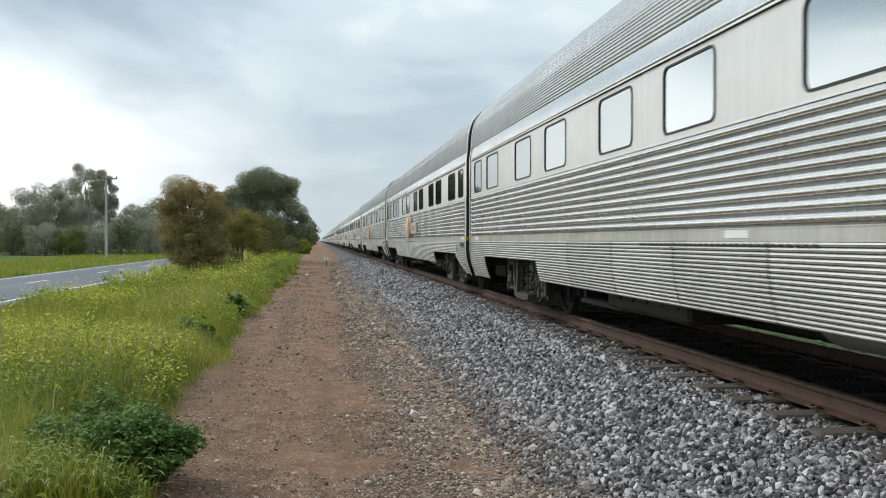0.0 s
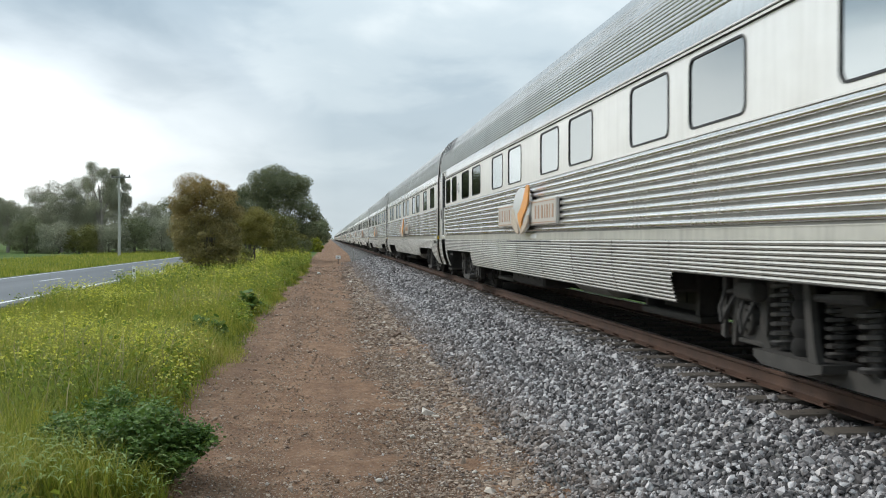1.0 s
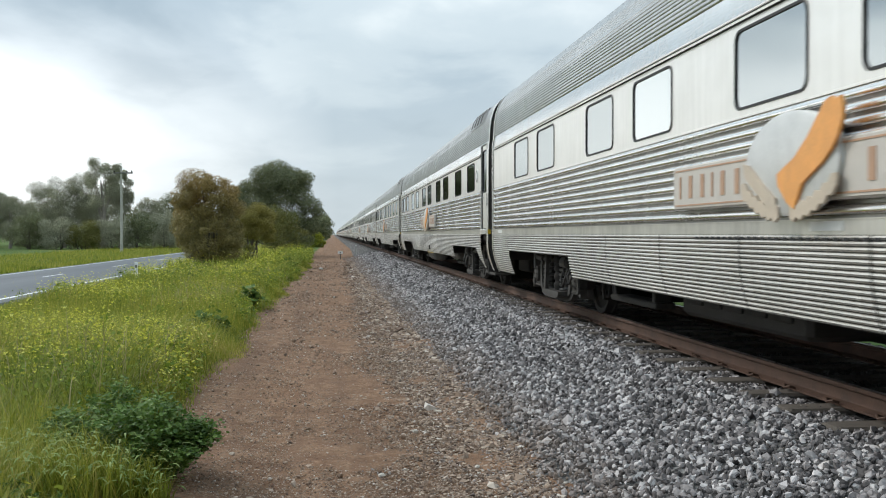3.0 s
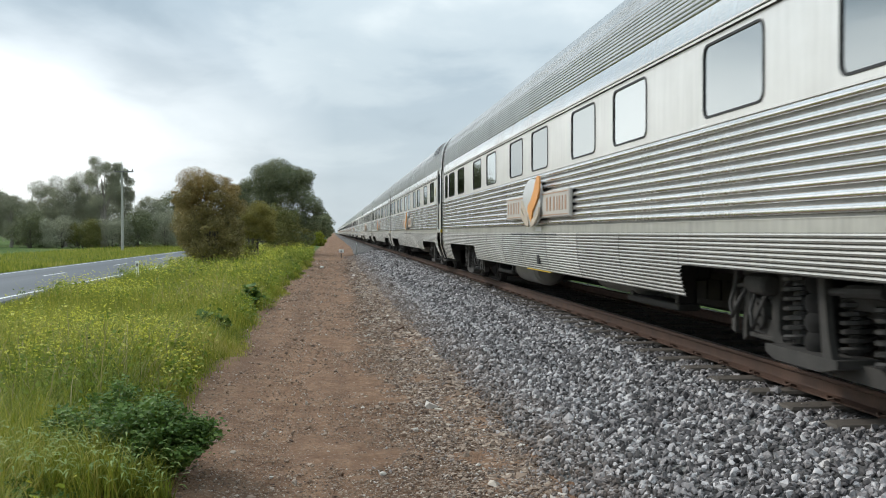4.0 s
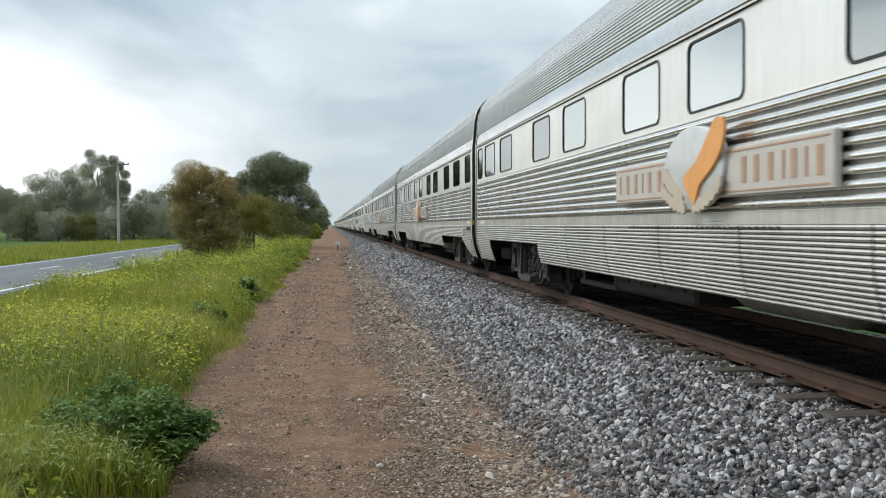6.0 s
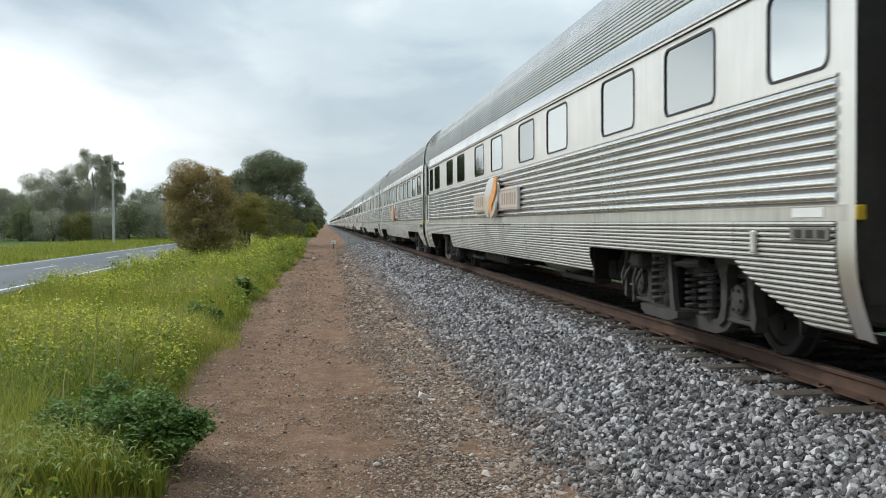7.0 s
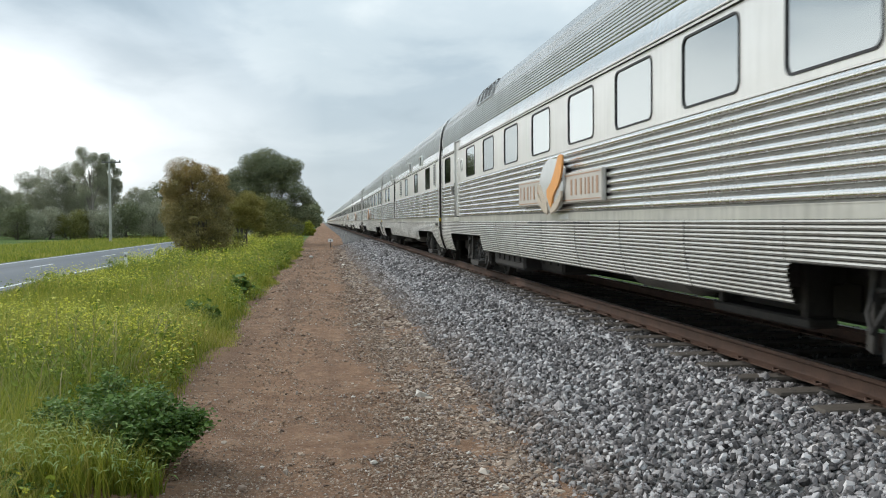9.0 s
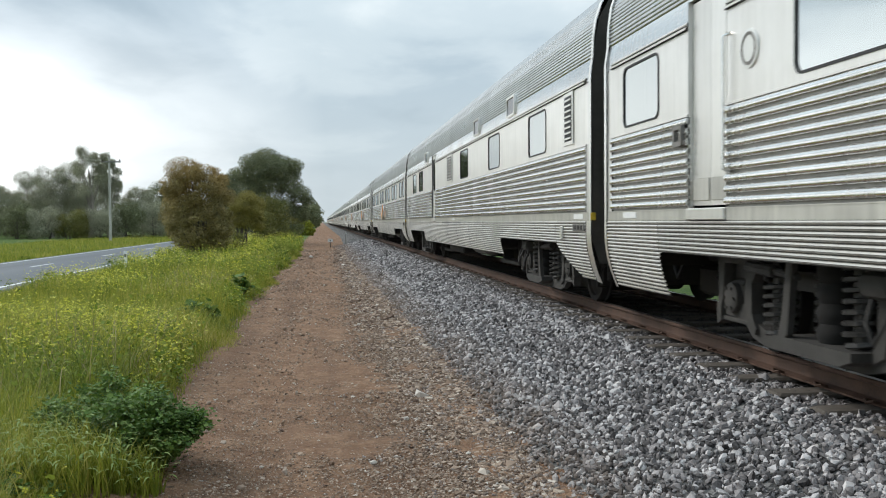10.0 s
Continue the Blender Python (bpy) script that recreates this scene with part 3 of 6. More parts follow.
def side_profile(kind, foot=0.70):
    """Rows of (distance out from the centre line, height over the rail)."""
    p = []
    if kind == "flute":
        p = [(HALF - 0.012, FLUTE_0), (HALF - 0.012, FLUTE_1 - 0.02)]
    elif kind in ("skirt_low", "skirt_high"):
        z0, z1 = (foot, SPLIT) if kind == "skirt_low" else (SPLIT, 1.262)
        n = round((z1 - z0) / 0.0365)
        for i in range(n):
            for a, o in ((0.0, 0), (0.15, 0.0), (0.24, 0.012), (0.55, 0.019), (0.86, 0.013), (0.97, 0.0)):
                z = z0 + (i + a) * (z1 - z0) / n
                x = HALF - 0.004 - tuck(z)
                p.append((x + o, z))
        z = z1
        p.append((HALF - 0.004 - tuck(z), z))
    elif kind == "roof":
        key = [(1.47, 3.085), (1.462, 3.30), (1.432, 3.50), (1.372, 3.68), (1.272, 3.83), (1.12, 3.945), (0.9, 4.03), (0.6, 4.09), (0.3, 4.125), (0.0, 4.135)]
        pts = [Vector((a, b)) for a, b in key]
        d = 0.0
        line = []
        for a, b in zip(pts, pts[1:]):
            steps = max(2, round((b - a).length / 0.0066))
            for k in range(steps):
                line.append(a.lerp(b, k / steps))
        line.append(pts[-1])
        run = 0.0
        for k, q in enumerate(line):
            if k:
                run += (q - line[k - 1]).length
            tan = (line[min(k + 1, len(line) - 1)] - line[max(k - 1, 0)]).normalized()
            nor = Vector((tan.y, -tan.x))
            o = 0.0095 * abs(math.sin(run / 0.040 * math.pi))
            p.append(tuple(q + nor * o))
    return p


RIB_N = 9
RIB_STEP = (FLUTE_1 - FLUTE_0 - 0.02) / RIB_N


def rib_mesh(a, b):
    """One rounded rib of the corrugated side, closed at its ends."""
    key = (round(a, 3), round(b, 3))
    if key not in RIBS:
        prof = [(-0.012, 0.23), (0.006, 0.235), (0.017, 0.29), (0.0225, 0.37), (0.0245, 0.49), (0.024, 0.67), (0.0215, 0.76), (0.016, 0.86), (0.008, 0.94), (-0.003, 0.985), (-0.012, 0.99)]
        m = Mesh()
        m.strip([(-HALF - o, u * RIB_STEP) for o, u in prof], a, b)
        n = len(prof)
        m.f += [tuple(range(n)), tuple(reversed(range(n, 2 * n)))]
        RIBS[key] = m.data("rib", M_FLUTE)
    return RIBS[key]


RIBS = {}


def rounded(y0, y1, z0, z1, r, n=5):
    out = []
    for cy, cz, a0 in ((y1 - r, z1 - r, 0), (y0 + r, z1 - r, 90), (y0 + r, z0 + r, 180), (y1 - r, z0 + r, 270)):
        for k in range(n + 1):
            a = radians(a0 + 90 * k / n)
            out.append((cy + r * math.cos(a), cz + r * math.sin(a)))
    return out


def holed(m, y0, y1, z0, z1, hole, x):
    """A flat sheet at x with a rounded hole through it."""
    corner = [(y1, z1), (y0, z1), (y0, z0), (y1, z0)]
    n = len(hole)
    per = n // 4
    o = [m.vert(x, *c) for c in corner]
    h = [m.vert(x, *c) for c in hole]
    for c in range(4):
        for k in range(per - 1):
            m.f.append((o[c], h[c * per + k + 1], h[c * per + k]))
        a, b = c * per + per - 1, ((c + 1) * per) % n
        m.f.append((o[c], o[(c + 1) % 4], h[b], h[a]))


def ring(m, outer, inner, x0, x1):
    """A frame between two rounded outlines, x1 the proud face."""
    n = len(outer)
    a = [m.vert(x0, *p) for p in outer]
    b = [m.vert(x1, *p) for p in outer]
    c = [m.vert(x1, *p) for p in inner]
    d = [m.vert(x0, *p) for p in inner]
    for k in range(n):
        j = (k + 1) % n
        m.f += [(a[k], a[j], b[j], b[k]), (b[k], b[j], c[j], c[k]), (c[k], c[j], d[j], d[k])]


WIN_CACHE = {}


def window_meshes(w, hgt):
    key = (round(w, 3), round(hgt, 3))
    if key not in WIN_CACHE:
        out = rounded(-w / 2, w / 2, 0, hgt, 0.085)
        mid = rounded(-w / 2 - 0.006, w / 2 + 0.006, -0.006, hgt + 0.006, 0.09)
        inn = rounded(-w / 2 + 0.013, w / 2 - 0.013, 0.013, hgt - 0.013, 0.078)
        fr = Mesh()
        ring(fr, mid, inn, 0.012, -0.008)
        gl = Mesh()
        gl.f.append(tuple(gl.vert(0.004, *p) for p in inn))
        WIN_CACHE[key] = (fr.data("window", M_DARK), gl.data("pane", M_GLASS, 0))
    return WIN_CACHE[key]


def add_windows(car, wins, side):
    for c, w, z0, z1 in wins:
        fr, gl = window_meshes(w, z1 - z0)
        o = part("window", fr, M_DARK, car)
        p = part("pane", gl, M_GLASS, o)
        if side < 0:
            o.matrix_basis = pose(-HALF, c, z0)
        else:
            o.matrix_basis = pose(HALF, c, z0, 0, 0, 180)


def sided(prof, side):
    return [(side * x, z) for x, z in (prof if side < 0 else reversed(prof))]


def cuts(lo, hi, holes):
    """The stretches of lo..hi outside the holes."""
    out, at = [], lo
    for a, b in sorted((max(lo, p), min(hi, q)) for p, q in holes if q > lo and p < hi):
        if a > at:
            out.append((at, a))
        at = max(at, b)
    if at < hi:
        out.append((at, hi))
    return out


def coil(m, x, y, z0, z1, r, wire, turns):
    n = turns * 9
    m.tube([(x + r * math.cos(k * 2 * math.pi / 9), y + r * math.sin(k * 2 * math.pi / 9), z0 + (z1 - z0) * k / n) for k in range(n + 1)], wire, 5)


BOGIE_MESH = {}


def bogie_meshes():
    """The meshes of one bogie, its centre at y = 0; made once."""
    if BOGIE_MESH:
        return BOGIE_MESH
    for s in (-1, 1):
        x = s * 1.02

        def slab(outline, at, thick, name, mat, key=0, m=None):
            m = m or Mesh()
            m.prism(outline, x + s * at - thick / 2, x + s * at + thick / 2)
            BOGIE_MESH[name, s, key] = m.data(name, mat)

        # dropped beam over the axles
        slab([(-1.72, 0.66), (-1.66, 0.80), (-0.75, 0.86), (-0.55, 0.72), (0.55, 0.72), (0.75, 0.86), (1.66, 0.80), (1.72, 0.66),
              (1.52, 0.62), (1.0, 0.62), (0.88, 0.66), (0.5, 0.58), (-0.5, 0.58), (-0.88, 0.66), (-1.0, 0.62), (-1.52, 0.62)], 0.0, 0.12, "side_frame", M_BOGIE)
        # equaliser: a deep bar that drops between the axles
        slab([(-1.40, 0.42), (-1.02, 0.42), (-0.86, 0.30), (-0.66, 0.245), (0.66, 0.245), (0.86, 0.30), (1.02, 0.42), (1.40, 0.42), (1.40, 0.31), (1.06, 0.29), (0.90, 0.17), (0.68, 0.125), (-0.68, 0.125), (-0.90, 0.17), (-1.06, 0.29), (-1.40, 0.31)], 0.09, 0.08, "equaliser_bar", M_CAST)
        # forked pedestal casting at each axle, open in the middle
        for k, e in enumerate((-1, 1)):
            m = Mesh()
            arm = [(0.66, 0.88), (1.52, 0.86), (1.50, 0.74), (1.02, 0.74), (0.97, 0.66), (0.985, 0.46), (0.93, 0.26), (0.80, 0.20), (0.78, 0.25), (0.86, 0.36), (0.86, 0.60), (0.72, 0.76)]
            leg = [(1.36, 0.75), (1.50, 0.75), (1.47, 0.50), (1.53, 0.34), (1.50, 0.22), (1.43, 0.26), (1.44, 0.36), (1.38, 0.52)]
            for q in (arm, leg):
                m.prism([(e * y, z) for y, z in q], x + s * 0.06, x + s * 0.16)
            m.box(x + s * 0.11 - 0.03, x + s * 0.11 + 0.03, min(e * 0.93, e * 1.47), max(e * 0.93, e * 1.47), 0.255, 0.295, 0.01)
            BOGIE_MESH["pedestal", s, k] = m.data("pedestal", M_CAST)
            j = Mesh()
            y = e * 1.22
            j.box(x - 0.10, x + 0.12, y - 0.15, y + 0.15, 0.33, 0.60, 0.03)
            j.lathe_x([(s * 0.10, 0.125), (s * 0.17, 0.125), (s * 0.185, 0.10), (s * 0.19, 0.04)], x, y, 0.457, 16)
            for a in range(6):
                j.lathe_x([(s * 0.18, 0.014), (s * 0.20, 0.014)], x, y + 0.09 * math.cos(a * 1.047), 0.457 + 0.09 * math.sin(a * 1.047), 6)
            BOGIE_MESH["axle_box", s, k] = j.data("axle_box", M_CAST)
        for k, (y, r, z0, z1, at, turns) in enumerate(((-0.53, 0.115, 0.25, 0.66, 0.08, 6), (0.62, 0.12, 0.30, 0.86, 0.10, 8), (0.05, 0.10, 0.28, 0.70, 0.0, 7))):
            c = Mesh()
            coil(c, x + s * at, y, z0, z1, r, 0.021, turns)
            c.tube([(x + s * at, y, z0 - 0.01), (x + s * at, y, z1)], r * 0.55, 10)
            BOGIE_MESH["coil_spring", s, k] = c.data("coil_spring", M_SPRING)
        # rubber air spring standing on the spring plank
        ar = Mesh()
        ar.tube([(x + s * 0.10, 0.30, 0.27 + 0.045 * k) for k in range(15)], [0.135 if k % 3 else 0.112 for k in range(15)], 16)
        BOGIE_MESH["air_spring", s, 0] = ar.data("air_spring", M_SOOT)
        p = Mesh()
        p.prism([(-0.22, 0.22), (0.0, 0.175), (0.66, 0.175), (0.80, 0.22), (0.80, 0.275), (-0.22, 0.275)], min(x, x + s * 0.30), max(x, x + s * 0.30))
        BOGIE_MESH["spring_plank", s, 0] = p.data("spring_plank", M_CAST)
        # swing hanger: a bowed strap from the frame to the plank
        slab([(0.06, 0.94), (-0.02, 0.94), (-0.05, 0.70), (-0.10, 0.42), (-0.17, 0.24), (-0.10, 0.20), (-0.02, 0.30), (0.01, 0.52), (0.04, 0.74)], 0.27, 0.05, "swing_hanger", M_CAST)
        d = Mesh()
        d.tube([(x + s * 0.25, -0.70, 0.74), (x + s * 0.25, -0.28, 0.72)], 0.047, 10)
        d.tube([(x + s * 0.25, -0.28, 0.72), (x + s * 0.25, 0.05, 0.70)], 0.028, 10)
        BOGIE_MESH["damper", s, 0] = d.data("damper", M_BOGIE)
        # brake cylinder with its rod, lever and hoses
        b = Mesh()
        b.tube([(x + s * 0.22, y, 0.70) for y in (0.86, 0.88, 1.16, 1.18)], [0.06, 0.085, 0.085, 0.05], 12)
        b.tube([(x + s * 0.22, 1.18, 0.70), (x + s * 0.20, 1.52, 0.66)], 0.018, 6)
        b.prism([(1.50, 0.80), (1.57, 0.80), (1.60, 0.30), (1.53, 0.28)], x + s * 0.18, x + s * 0.215)
        BOGIE_MESH["brake_cylinder", s, 0] = b.data("brake_cylinder", M_CAST)
        for k, (y0, drop) in enumerate(((0.92, 0.30), (1.30, 0.24))):
            h = Mesh()
            h.tube([(x + s * 0.22, y0, 0.66), (x + s * 0.29, y0 + 0.03, 0.66 - drop * 0.6), (x + s * 0.29, y0 + 0.11, 0.66 - drop), (x + s * 0.27, y0 + 0.20, 0.66 - drop * 0.55), (x + s * 0.18, y0 + 0.22, 0.78)], 0.016, 6)
            BOGIE_MESH["brake_hose", s, k] = h.data("brake_hose", M_BOGIE)
        for k, y in enumerate((-1.80, 1.80)):
            b = Mesh()
            sg = 1 if y > 0 else -1
            b.box(s * 0.76 - 0.05, s * 0.76 + 0.05, y - 0.07, y + 0.03, 0.30, 0.66, 0.02)
            b.tube([(s * 0.90, y, 0.78), (s * 0.95, y + sg * 0.02, 0.45), (s * 0.92, y - sg * 0.05, 0.24), (s * 0.80, y - sg * 0.10, 0.22)], 0.02, 6)
            b.tube([(s * 1.0, y - 0.1, 0.62), (s * 1.02, y + sg * 0.12, 0.60), (s * 0.9, y + sg * 0.2, 0.5)], 0.016, 6)
            BOGIE_MESH["brake_rigging", s, k] = b.data("brake_rigging", M_GRIME_SHADE)
    t = Mesh()
    t.box(-1.0, 1.0, -0.2, 0.2, 0.50, 0.72, 0.03)
    # added dark block between the wheels that hides the bright ground beyond
    t.box(-0.66, 0.66, -0.72, 0.72, 0.10, 0.62, 0.04)
    t.box(-0.9, 0.9, -0.28, 0.28, 0.76, 0.90, 0.03)
    t.box(-0.22, 0.22, -0.22, 0.22, 0.85, 1.14, 0.03)
    BOGIE_MESH["bolster"] = t.data("bolster", M_GRIME_SHADE)
    w = Mesh()
    for s in (-1, 1):
        w.lathe_x([(s * 0.682, 0.10), (s * 0.682, 0.44), (s * 0.685, 0.485), (s * 0.71, 0.485), (s * 0.72, 0.46), (s * 0.815, 0.452), (s * 0.82, 0.44), (s * 0.815, 0.385), (s * 0.78, 0.375), (s * 0.765, 0.30), (s * 0.775, 0.16), (s * 0.83, 0.13), (s * 0.84, 0.10)], 0, 0, 0, 36)
        for a in range(5):
            w.lathe_x([(s * 0.76, 0.035), (s * 0.785, 0.035)], 0, 0.23 * math.cos(a * 1.2566), 0.23 * math.sin(a * 1.2566), 8)
    w.lathe_x([(-0.95, 0.075), (0.95, 0.075)], 0, 0, 0, 14)
    BOGIE_MESH["wheelset"] = w.data("wheelset", M_WHEEL)
    return BOGIE_MESH


M_CAST = simple("dusty_grey_casting", (0.052, 0.048, 0.043), 0.8, 0.1, vary=0.4, scale=7, bump_d=0.004)
M_SOOT = simple("matt_soot_black", (0.012, 0.011, 0.010), 0.95, vary=0.5, scale=10, bump_d=0.004)
M_SPRING = simple("dark_spring_steel", (0.045, 0.043, 0.041), 0.5, 0.3, vary=0.4, scale=9)

def add_bogie(car, y, turned):
    mm = bogie_meshes()
    bg = part("bogie", mm["bolster"], None, car, "grimy dark coil-sprung two-axle bogie")
    bg.matrix_basis = pose(0, y, LIFT, 0, 0, 180 if turned else 0)
    for key, me in mm.items():
        if key in ("bolster", "wheelset"):
            continue
        near = key[1] == (1 if turned else -1)
        if near or key[0] not in ("brake_hose", "brake_cylinder", "damper", "swing_hanger"):
            part(key[0], me, None, bg)
    for dy in (-1.22, 1.22):
        w = part("wheelset", mm["wheelset"], None, bg, "worn steel wheels on an axle")
        w.location = (0, dy, 0.4575)


EMBLEM = {}


def emblem_meshes():
    """Name board with an oval badge; the lettering stands as plain bars."""
    if EMBLEM:
        return EMBLEM
    b = Mesh()
    b.box(-HALF - 0.075, -HALF - 0.02, -2.15, 2.15, 1.47, 1.83, 0.012)
    EMBLEM["board"] = b.data("board", M_CREAM)
    r = Mesh()
    for z in (1.505, 1.795):
        r.box(-HALF - 0.080, -HALF - 0.074, -2.10, 2.10, z - 0.006, z + 0.006)
    EMBLEM["board_rim"] = r.data("board_rim", M_TAN)
    d = Mesh()
    n = 44
    oval = []
    for k in range(n):
        a = 2 * math.pi * k / n
        oval.append((0.63 * math.cos(a), 1.715 + 0.335 * math.sin(a)))
    inner = [(y * 0.93, 1.715 + (z - 1.715) * 0.93) for y, z in oval]
    a = [d.vert(-HALF - 0.05, *p) for p in oval]
    bq = [d.vert(-HALF - 0.105, *p) for p in oval]
    c = [d.vert(-HALF - 0.118, *p) for p in inner]
    for k in range(n):
        j = (k + 1) % n
        d.f += [(a[k], a[j], bq[j], bq[k]), (bq[k], bq[j], c[j], c[k])]
    d.f.append(tuple(c))
    EMBLEM["badge"] = d.data("badge", M_BADGE)
    for s in (-1, 1):
        lw = Mesh()
        lo, hi = [], []
        for k in range(13):
            u = k / 12
            y, z = s * (0.08 + 0.56 * u), 1.40 + 0.18 * u * u
            j = 0.028 if k % 2 else 0.0
            lo.append((y, z - 0.03 - j))
            hi.append((y, z + 0.04 + j))
        lw.prism(lo + hi[::-1], -HALF - 0.135, -HALF - 0.112)
        EMBLEM["wreath", s] = lw.data("wreath", M_TANPALE, 0)
    w = Mesh()
    # the spread wing and body as one bent shape: long wing up to the leading side
    shape = [(-0.16, 1.41), (-0.05, 1.46), (0.08, 1.58), (0.10, 1.66), (0.0, 1.70), (-0.16, 1.76), (-0.34, 1.88), (-0.50, 2.02), (-0.58, 2.09), (-0.66, 2.11), (-0.72, 2.08), (-0.77, 2.10), (-0.80, 2.04), (-0.79, 1.95), (-0.74, 1.86), (-0.66, 1.78), (-0.54, 1.70), (-0.40, 1.64), (-0.27, 1.58), (-0.21, 1.50)]
    shape = [(-0.06 + (y + 0.06) * 0.9, 1.55 + (z - 1.55) * 0.92) for y, z in shape]
    w.prism(shape, -HALF - 0.142, -HALF - 0.119)
    EMBLEM["wing"] = w.data("wing", M_ORANGE, 0)
    pw = Mesh()
    pw.prism([(0.12, 1.50), (0.30, 1.60), (0.52, 1.74), (0.60, 1.75), (0.57, 1.66), (0.44, 1.57), (0.26, 1.47), (0.10, 1.42)], -HALF - 0.140, -HALF - 0.119)
    EMBLEM["pale_wing"] = pw.data("pale_wing", M_TANPALE, 0)
    bars = Mesh()
    bars.box(-HALF - 0.081, -HALF - 0.072, -0.018, 0.018, 1.56, 1.745)
    EMBLEM["letter_bar"] = bars.data("letter_bar", M_TAN)
    wide = Mesh()
    wide.box(-HALF - 0.081, -HALF - 0.072, -0.036, 0.036, 1.56, 1.745)
    EMBLEM["letter_bar", 2] = wide.data("letter_bar", M_TAN)
    return EMBLEM


M_BADGE = simple("silver_badge_paint", (0.60, 0.60, 0.585), 0.4, 0.2, vary=0.12)


def add_emblem(car, along):
    mm = emblem_meshes()
    y0 = BODY_L / 2 + along
    root = part("name_board", mm["board"], None, car, "cream board with silver oval badge and orange wing")
    root.location = (0, y0, 0)
    for key, name in (("board_rim", "board_rim"), ("badge", "badge"), ("wing", "wing"), ("pale_wing", "pale_wing"), (("wreath", -1), "wreath"), (("wreath", 1), "wreath")):
        part(name, mm[key], None, root)
    for k, y in enumerate((1.98, 1.75, 1.50, 1.30, 1.10, 0.84)):
        part("letter_bar", mm["letter_bar"] if k in (0, 3) else mm["letter_bar", 2], None, root).location = (0, y, 0)
    for k, y in enumerate((-0.92, -1.12, -1.34, -1.52, -1.66, -1.82, -1.99)):
        part("letter_bar", mm["letter_bar"] if k in (3, 5) else mm["letter_bar", 2], None, root).location = (0, y, 0)


def add_door(car, c, w, out, luggage=False):
    """A plain steel door set 9 cm into the side, with a tall rounded window; out: which way the car's end lies."""
    x = -HALF + 0.03
    z0, z1 = 1.38, 3.03
    rec = Mesh()
    for y in (c - w / 2, c + w / 2):
        rec.quad((-HALF - 0.004, y, 1.262), (x + 0.02, y, 1.262), (x + 0.02, y, 3.05), (-HALF - 0.004, y, 3.05))
    rec.quad((-HALF + 0.015, c - w / 2, 3.05), (-HALF + 0.015, c + w / 2, 3.05), (x + 0.03, c + w / 2, 3.05), (x + 0.03, c - w / 2, 3.05))
    rec.box(-HALF - 0.03, x + 0.02, c - w / 2 + 0.002, c + w / 2 - 0.002, 1.265, 1.36, 0.008)
    part("door_frame", rec, M_PANEL, car)
    if luggage:
        for k, (a, b) in enumerate(((c - w / 2 + 0.004, c - 0.02), (c - 0.012, c + w / 2 - 0.004))):
            leaf = Mesh()
            leaf.box(x + 0.005 * k, x + 0.045, a, b, z0, z1, 0.006)
            ob = part("door", leaf, M_PANEL, car, "plain beige steel luggage door leaf")
            kick = Mesh()
            kick.box(x - 0.012 + 0.005 * k, x + 0.004 * k - 0.001, a + 0.03, b - 0.03, z0 + 0.04, z0 + 0.22, 0.004)
            part("kick_plate", kick, M_SKIRT, ob)
        rail = Mesh()
        yy = c - w / 2 - 0.05
        rail.tube([(-HALF, yy, 1.62), (-HALF - 0.05, yy, 1.64), (-HALF - 0.05, yy, 2.62), (-HALF, yy, 2.64)], 0.013, 7)
        part("grab_rail", rail, M_FLUTE, car)
        lk = Mesh()
        yy = c + w / 2 + 0.16
        ring(lk, rounded(yy - 0.10, yy + 0.10, 1.88, 2.06, 0.02, 2), rounded(yy - 0.06, yy + 0.06, 1.92, 2.02, 0.015, 2), -HALF - 0.01, -HALF - 0.045)
        part("lock_box", lk, M_TANK, car)
        return
    d = Mesh()
    wy = c - out * 0.02
    hole = rounded(wy - 0.25, wy + 0.25, 2.10, 2.93, 0.07)
    holed(d, c - w / 2 + 0.004, c + w / 2 - 0.004, z0, z1, hole, x)
    ob = part("door", d, M_PANEL, car, "plain brushed steel door with tall window")
    fr = Mesh()
    ring(fr, rounded(wy - 0.256, wy + 0.256, 2.094, 2.936, 0.075), rounded(wy - 0.237, wy + 0.237, 2.113, 2.917, 0.06), x + 0.012, x - 0.01)
    part("door_window_seal", fr, M_DARK, ob)
    gl = Mesh()
    gl.f.append(tuple(gl.vert(x + 0.004, *p) for p in rounded(wy - 0.237, wy + 0.237, 2.113, 2.917, 0.06)))
    part("pane", gl, M_GLASS, ob, smooth=0)
    h = Mesh()
    yy = c - out * (w / 2 - 0.12)
    h.tube([(x, yy - 0.05, 2.0), (x - 0.05, yy - 0.04, 2.0), (x - 0.05, yy + 0.08, 2.0), (x, yy + 0.09, 2.0)], 0.011, 6)
    part("handle", h, M_FLUTE, ob)
    seal = Mesh()
    for y in (c - w / 2 + 0.012, c + w / 2 - 0.012):
        seal.box(x - 0.02, x - 0.003, y - 0.010, y + 0.010, 1.37, 3.04)
    part("door_seal", seal, M_DARK, ob)
    lock = Mesh()
    ly = c + out * (w / 2 + 0.12)
    if 0.1 < ly < BODY_L - 0.1:
        lock.box(-HALF - 0.012, -HALF - 0.001, ly - 0.055, ly + 0.055, 1.82, 2.06, 0.006)
        part("lock_plate", lock, M_DARK, ob)


